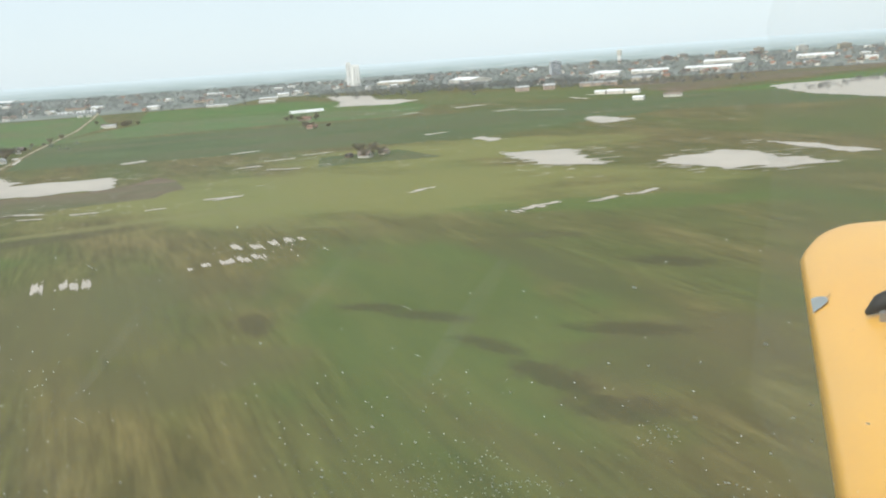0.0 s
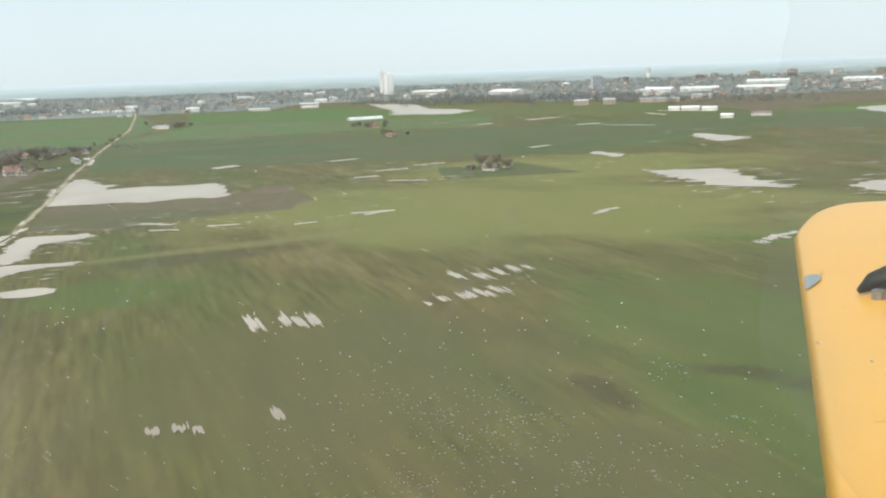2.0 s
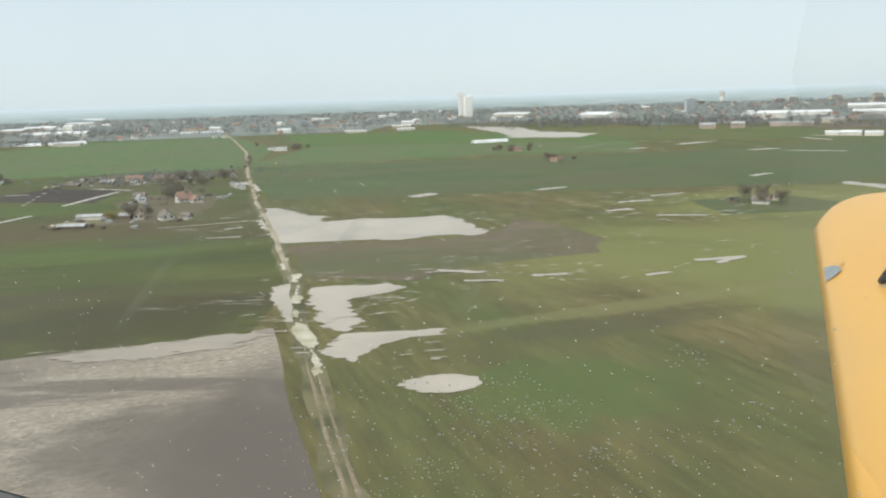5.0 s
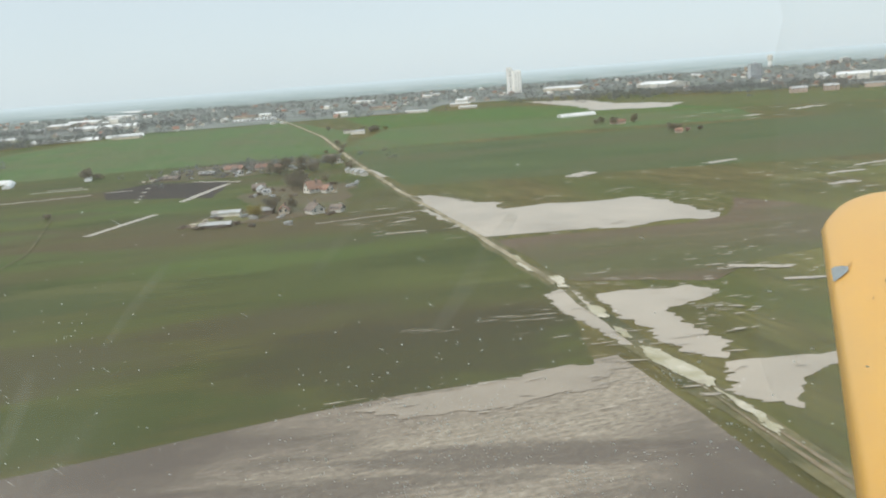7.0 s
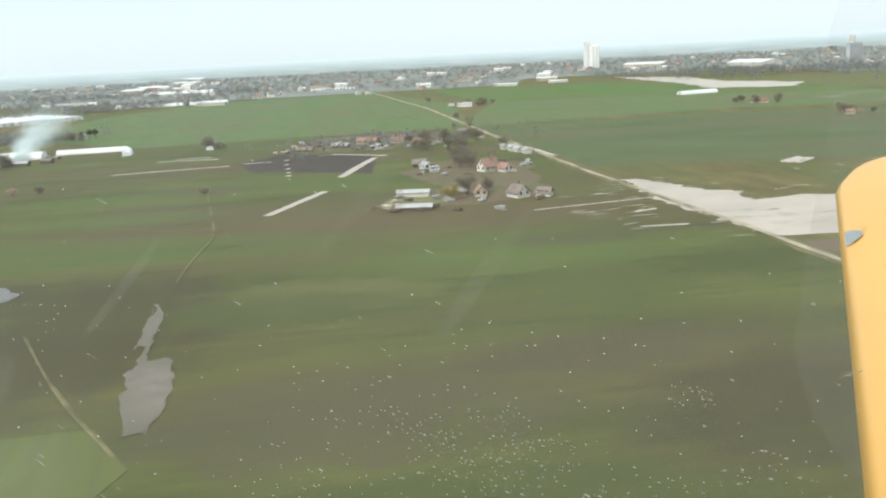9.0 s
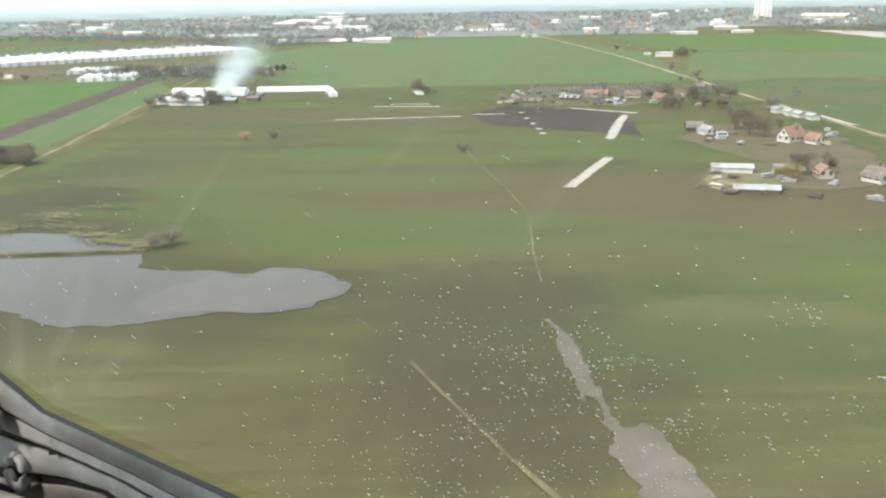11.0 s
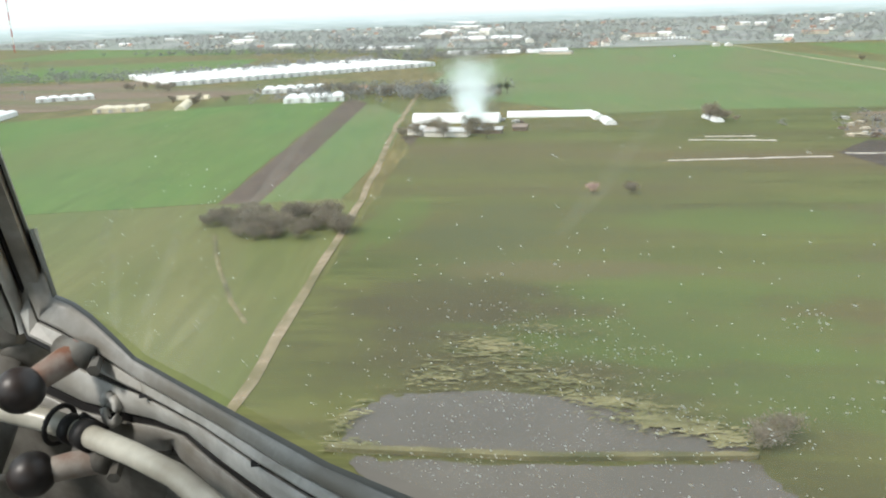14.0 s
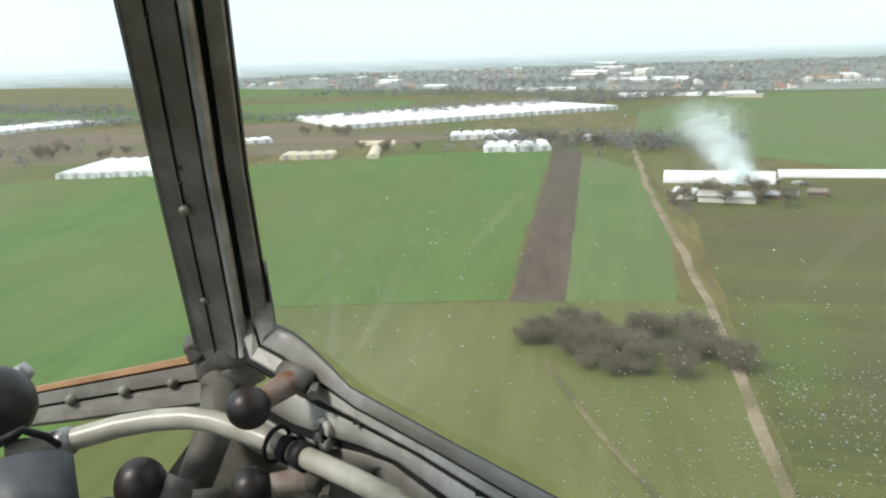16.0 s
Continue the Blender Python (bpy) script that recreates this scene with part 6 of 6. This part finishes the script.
lowp = [P(0.745, 0.428, 0.818, -0.380), P(0.74, 0.4042, 0.8098, -0.4254), P(0.74, 0.3581, 0.7968, -0.4868), P(0.74, 0.32, 0.79, -0.54)]
part("lower_post", tube(bmesh.new(), lowp, [0.018, 0.016, 0.0145, 0.0145], 12), GRIME, rail, "grimy grey post below the corner", True)

# cream conduit tube with clamp
TB = [P(0.74, 0.2130, 0.8880, -0.404), P(0.725, 0.2588, 0.8755, -0.4081), P(0.705, 0.3166, 0.8580, -0.4045), P(0.69, 0.3520, 0.8440, -0.4055), P(0.675, 0.3815, 0.8289, -0.4091), P(0.665, 0.4060, 0.8130, -0.417), P(0.655, 0.4252, 0.7969, -0.4291), P(0.645, 0.4490, 0.7760, -0.444), P(0.630, 0.4695, 0.7536, -0.4601), P(0.575, 0.5108, 0.7051, -0.4919), P(0.53, 0.5411, 0.6628, -0.5176), Vector((0.275, 0.20, -0.295)), Vector((0.28, -0.10, -0.315))]
pipe = part("conduit", tube(bmesh.new(), TB, [0.0088, 0.0088, 0.0087, 0.0086, 0.0085, 0.0084, 0.0083, 0.0081, 0.008, 0.0077, 0.0074, 0.007, 0.007], 16), TUBEMAT, plane, "cream painted metal conduit along the sill", True)
part("collar", tube(bmesh.new(), [TB[1] + (TB[0] - TB[1]) * 0.1, TB[1] + (TB[2] - TB[1]) * 0.22], 0.0112, 14), STEEL, pipe, "dull metal collar", True)
part("clamp_ring", tube(bmesh.new(), [TB[8] + (TB[7] - TB[8]) * 0.35, TB[8] + (TB[7] - TB[8]) * 0.08], 0.0104, 16), RUBBER, pipe, "black rubber clamp", True)
part("clamp_ring", tube(bmesh.new(), [TB[8] + (TB[9] - TB[8]) * 0.10, TB[8] + (TB[9] - TB[8]) * 0.26], 0.0106, 16), RUBBER, pipe, "black rubber clamp", True)
LOOP, LDIR = TB[8] + (TB[7] - TB[8]) * 0.62, (TB[7] - TB[8]).normalized()
LU = LDIR.cross(Vector((0, 0, 1))).normalized()
LV = LDIR.cross(LU)
part("clamp_loop", tube(bmesh.new(), [LOOP + (LU * math.cos(k * math.tau / 20) + LV * math.sin(k * math.tau / 20)) * 0.0135 for k in range(21)], 0.0019, 8), RUBBER, pipe, "thin black wire loop", True)
EYE = P(0.632, 0.5028, 0.7405, -0.4458)
part("clamp_eye", tube(bmesh.new(), [EYE + Vector((math.cos(a) * 0.003, math.sin(a) * 0.007, math.sin(a) * 0.004 + math.cos(a) * 0.008)) for a in [k * math.tau / 12 for k in range(13)]], 0.0032, 8), PALEPAINT, pipe, "grey metal eye of the clamp", True)
part("clamp_strap", tube(bmesh.new(), [EYE + Vector((0, 0.0, -0.006)), EYE + Vector((-0.006, 0.004, -0.014)), TB[8] + Vector((0.004, 0, 0.009))], 0.004, 8), RUBBER, pipe, "black strap", True)


# latch handles with black knobs
def latch(d, knob, stem, sd, r_knob, label):
    k, s = P(d, *knob), P(sd, *stem)
    h = part("latch_handle", tube(bmesh.new(), [k, k + (s - k) * 0.5, s, s + (s - k) * 0.15], [0.0078, 0.0088, 0.0098, 0.0098], 14), CHIPPED, plane, label, True)
    part("knob", ball(bmesh.new(), k, r_knob, (1, 1, 0.97), 28), BAKELITE, h, "round black knob", True)
    part("pivot", tube(bmesh.new(), [s + Vector((0.004, -0.012, 0)), s + Vector((-0.002, 0.012, 0.004))], 0.0085, 14), GRIME, h, "grimy grey pivot lug", True)
    part("nut", tube(bmesh.new(), [s + Vector((0.008, -0.014, -0.004)), s + Vector((0.0, -0.022, -0.006))], 0.0046, 6), GRIME, h, "grimy hexagon nut")
    return h


latch(0.612, (0.4428, 0.7978, -0.4091), (0.4950, 0.7780, -0.3860), 0.625, 0.0158, "rusty window latch handle with paint worn off")
latch(0.625, (0.4183, 0.7656, -0.4887), (0.470, 0.735, -0.490), 0.625, 0.0155, "worn lower latch handle")
kn = part("control_knob", ball(bmesh.new(), P(0.66, 0.3190, 0.8255, -0.4655), 0.019, (1, 1, 1.1), 26), BAKELITE, plane, "large black control knob", True)
part("knob_base", tube(bmesh.new(), [P(0.68, 0.350, 0.80, -0.482), P(0.66, 0.326, 0.819, -0.4680)], [0.012, 0.014], 14), GREYPAINT, kn, "grey knob shaft", True)
part("bracket", tube(bmesh.new(), [P(0.70, 0.275, 0.835, -0.48), P(0.70, 0.40, 0.78, -0.50)], 0.010, 10), GREYPAINT, kn, "grey bracket", True)
lamp = part("instrument_housing", ball(bmesh.new(), P(0.74, 0.203, 0.905, -0.356), 0.034, (1.1, 1, 0.95), 26), BAKELITE, plane, "rounded black instrument housing", True)
part("housing_cap", tube(bmesh.new(), [P(0.76, 0.236, 0.908, -0.336), P(0.755, 0.250, 0.906, -0.328)], [0.009, 0.007], 12), STEEL, lamp, "shiny metal cap", True)
cyl = part("grey_cylinder", tube(bmesh.new(), [P(0.68, 0.226, 0.880, -0.413), P(0.68, 0.224, 0.877, -0.420), P(0.66, 0.21, 0.845, -0.50)], [0.026, 0.031, 0.031], 22), BLUEMETAL, plane, "scuffed grey metal cylinder", True)
part("cable", tube(bmesh.new(), [P(0.68, 0.207, 0.893, -0.392), P(0.68, 0.228, 0.886, -0.384), P(0.69, 0.248, 0.880, -0.397), P(0.70, 0.258, 0.877, -0.410)], 0.003, 8), RUBBER, cyl, "thin black cable", True)

# unseen cabin shell behind and above the eye, added to shade the frame
for nm, b in (("cabin_roof", (-1.3, -1.3, 0.72, 0.40, 0.66, 0.76)), ("cabin_floor", (-1.3, -1.3, -1.25, 0.50, 1.1, -1.2)), ("cabin_bulkhead", (-1.3, -1.34, -1.25, 0.62, -1.3, 0.76)), ("cabin_side", (-1.34, -1.3, -1.25, -1.3, 1.1, -0.2)), ("instrument_panel", (-1.3, 0.92, -1.2, 0.12, 0.96, -0.34))):
    part(nm, boxed(*b), GREYPAINT, plane, "plain grey unseen shell shading the cockpit")


# panes of dusty clear plastic
def pane_point(s, t):
    """s: from the post aft (0 to 1); t: from the sill up (0 to 1). The pane bulges outward."""
    if s < 0.5:
        k = s / 0.5 * 6
        i = min(5, int(k))
        foot = U[i].lerp(U[i + 1], k - i)
    else:
        foot = U[6].lerp(Vector((0.38, -0.70, -0.28)), (s - 0.5) / 0.5)
    foot = foot * 1.004
    head = Vector((0.232, 0.395, 0.09)).lerp(Vector((0.45, -0.70, 0.55)), s)
    p = foot.lerp(head, t)
    p.x += 0.17 * math.sin(math.pi * min(1, s * 1.05)) * math.sin(math.pi * min(1, t * 0.9 + 0.02))
    return p


def pane_sheet(s0, s1, t0, t1, off, edge=None, ns=24, nt=16):
    bm, grid = bmesh.new(), []
    for i in range(ns + 1):
        row = []
        for j in range(nt + 1):
            t = t0 + (t1 - t0) * j / nt
            lo = edge(t) if edge else s0
            p = pane_point(lo + (s1 - lo) * i / ns, t)
            row.append(bm.verts.new(p + Vector((off, 0, 0))))
        grid.append(row)
    for a, b in zip(grid, grid[1:]):
        for j in range(nt):
            bm.faces.new((a[j], a[j + 1], b[j + 1], b[j]))
    return bm


side = part("side_pane", pane_sheet(0, 1, 0, 1, 0.0), PANE, plane, "dusty clear plastic bubble window", True)
side.visible_shadow = False


def overlap_edge(t):
    """Where the second pane begins: a bowed line just ahead of the wing."""
    best = 0.5
    for k in range(200):
        s = k / 199
        p = pane_point(s, t)
        k2 = p.z / p.x
        want = -0.004 + 0.02 * math.exp(-((k2 + 0.28) / 0.16) ** 2) - max(0, -0.36 - k2) * 0.55
        if p.y / p.x < want:
            best = s
            break
    return best


second = part("rear_pane", pane_sheet(0, 1, 0.02, 0.98, 0.006, overlap_edge, 10, 30), PANE2, plane, "second dusty clear pane overlapping the first", True)
second.visible_shadow = False
bm = bmesh.new()
q = [PL[0] * 1.02, PL[3] * 1.02, RL0 * 1.02 + (RL0 - RR0) * 0.6, PL[0] * 1.02 + Vector((-0.35, 0.05, 0.02))]
bm.faces.new([bm.verts.new(p) for p in q])
front = part("front_pane", bm, PANE2, plane, "clear front windscreen pane")
front.visible_shadow = False

# dirt specks, scratches and dried smears on the panes
bm, r = bmesh.new(), random.Random(12)
for k in range(1500):
    if k < 640:
        s, t = r.triangular(0.44, 0.64, 0.54), abs(r.gauss(0.05, 0.06))
    elif k < 900:
        s, t = r.uniform(0.12, 0.62), abs(r.gauss(0.0, 0.2))
    else:
        q = random.Random(k // 12)
        s, t = q.triangular(0.5, 0.62, 0.54) + r.gauss(0, 0.004), abs(q.gauss(0.08, 0.04)) + r.gauss(0, 0.004)
    if not 0.0 < t < 0.6:
        continue
    p = pane_point(s, t) * 0.997
    if p.z > -0.10 * math.hypot(p.x, p.y):
        continue
    z = 0.00024 + 0.00042 * r.random() ** 3
    u = Vector((0, 1, 0.2)).normalized() * z * r.uniform(0.8, 1.9)
    w = Vector((0, -0.15, 1)).normalized() * z * r.uniform(0.5, 0.9)
    bm.faces.new([bm.verts.new(p + u * math.cos(a) + w * math.sin(a)) for a in [i * math.tau / 5 for i in range(5)]])
for k in range(26):
    p = pane_point(r.uniform(0.08, 0.5), abs(r.gauss(0.1, 0.14))) * 0.997
    u, w = Vector((0, -1, -0.45)).normalized() * r.uniform(0.002, 0.008), Vector((0, 0.2, 1)) * 0.00022
    bm.faces.new([bm.verts.new(q) for q in (p, p + u, p + u + w, p + w)])
part("dirt_specks", bm, SPECK, side, "pale dried dirt specks and scratches")["kind"] = "stuff"
bm = bmesh.new()
for s, t, ds, dt, w in ((0.17, 0.05, 0.05, -0.05, 0.006), (0.10, 0.22, -0.005, -0.08, 0.005), (0.20, 0.16, 0.06, -0.13, 0.006), (0.30, 0.02, 0.03, -0.02, 0.004), (0.40, 0.34, -0.003, -0.09, 0.004), (0.34, 0.12, 0.004, -0.10, 0.006), (0.50, 0.28, 0.003, -0.10, 0.005), (0.12, 0.12, 0.05, -0.08, 0.007), (0.27, 0.30, 0.004, -0.12, 0.004)):
    prev = None
    for i in range(9):
        f = i / 8
        p = pane_point(s + ds * f, max(0.005, t + dt * f)) * 0.9975
        e = Vector((0, 1, 0.3)) * w * (0.35 + 0.65 * math.sin(math.pi * (0.1 + 0.8 * f)))
        row = (bm.verts.new(p - e), bm.verts.new(p + e))
        if prev:
            bm.faces.new((prev[0], prev[1], row[1], row[0]))
        prev = row
smear = part("dried_smear", bm, SMEAR, side, "pale dried water smears", True)
smear["kind"] = "stuff"
smear.visible_shadow = False


def motions():
    walk(plane, AIRCRAFT_ROWS)
    for k, ob in enumerate(PUFFS):
        x, y, z = ob.location
        g = 1.5 + k * 0.9
        walk(ob, [(0.0, pose(x + g * 0.5, y, z - 0.3)), (5.3, pose(x + g * 0.1, y + 0.2, z, 0, 0, 3)), (10.6, pose(x - g * 0.3, y - 0.2, z + 0.2, 0, 0, -2)), (16.0, pose(x - g * 0.8, y, z + 0.5, 0, 0, 2))])


motions()
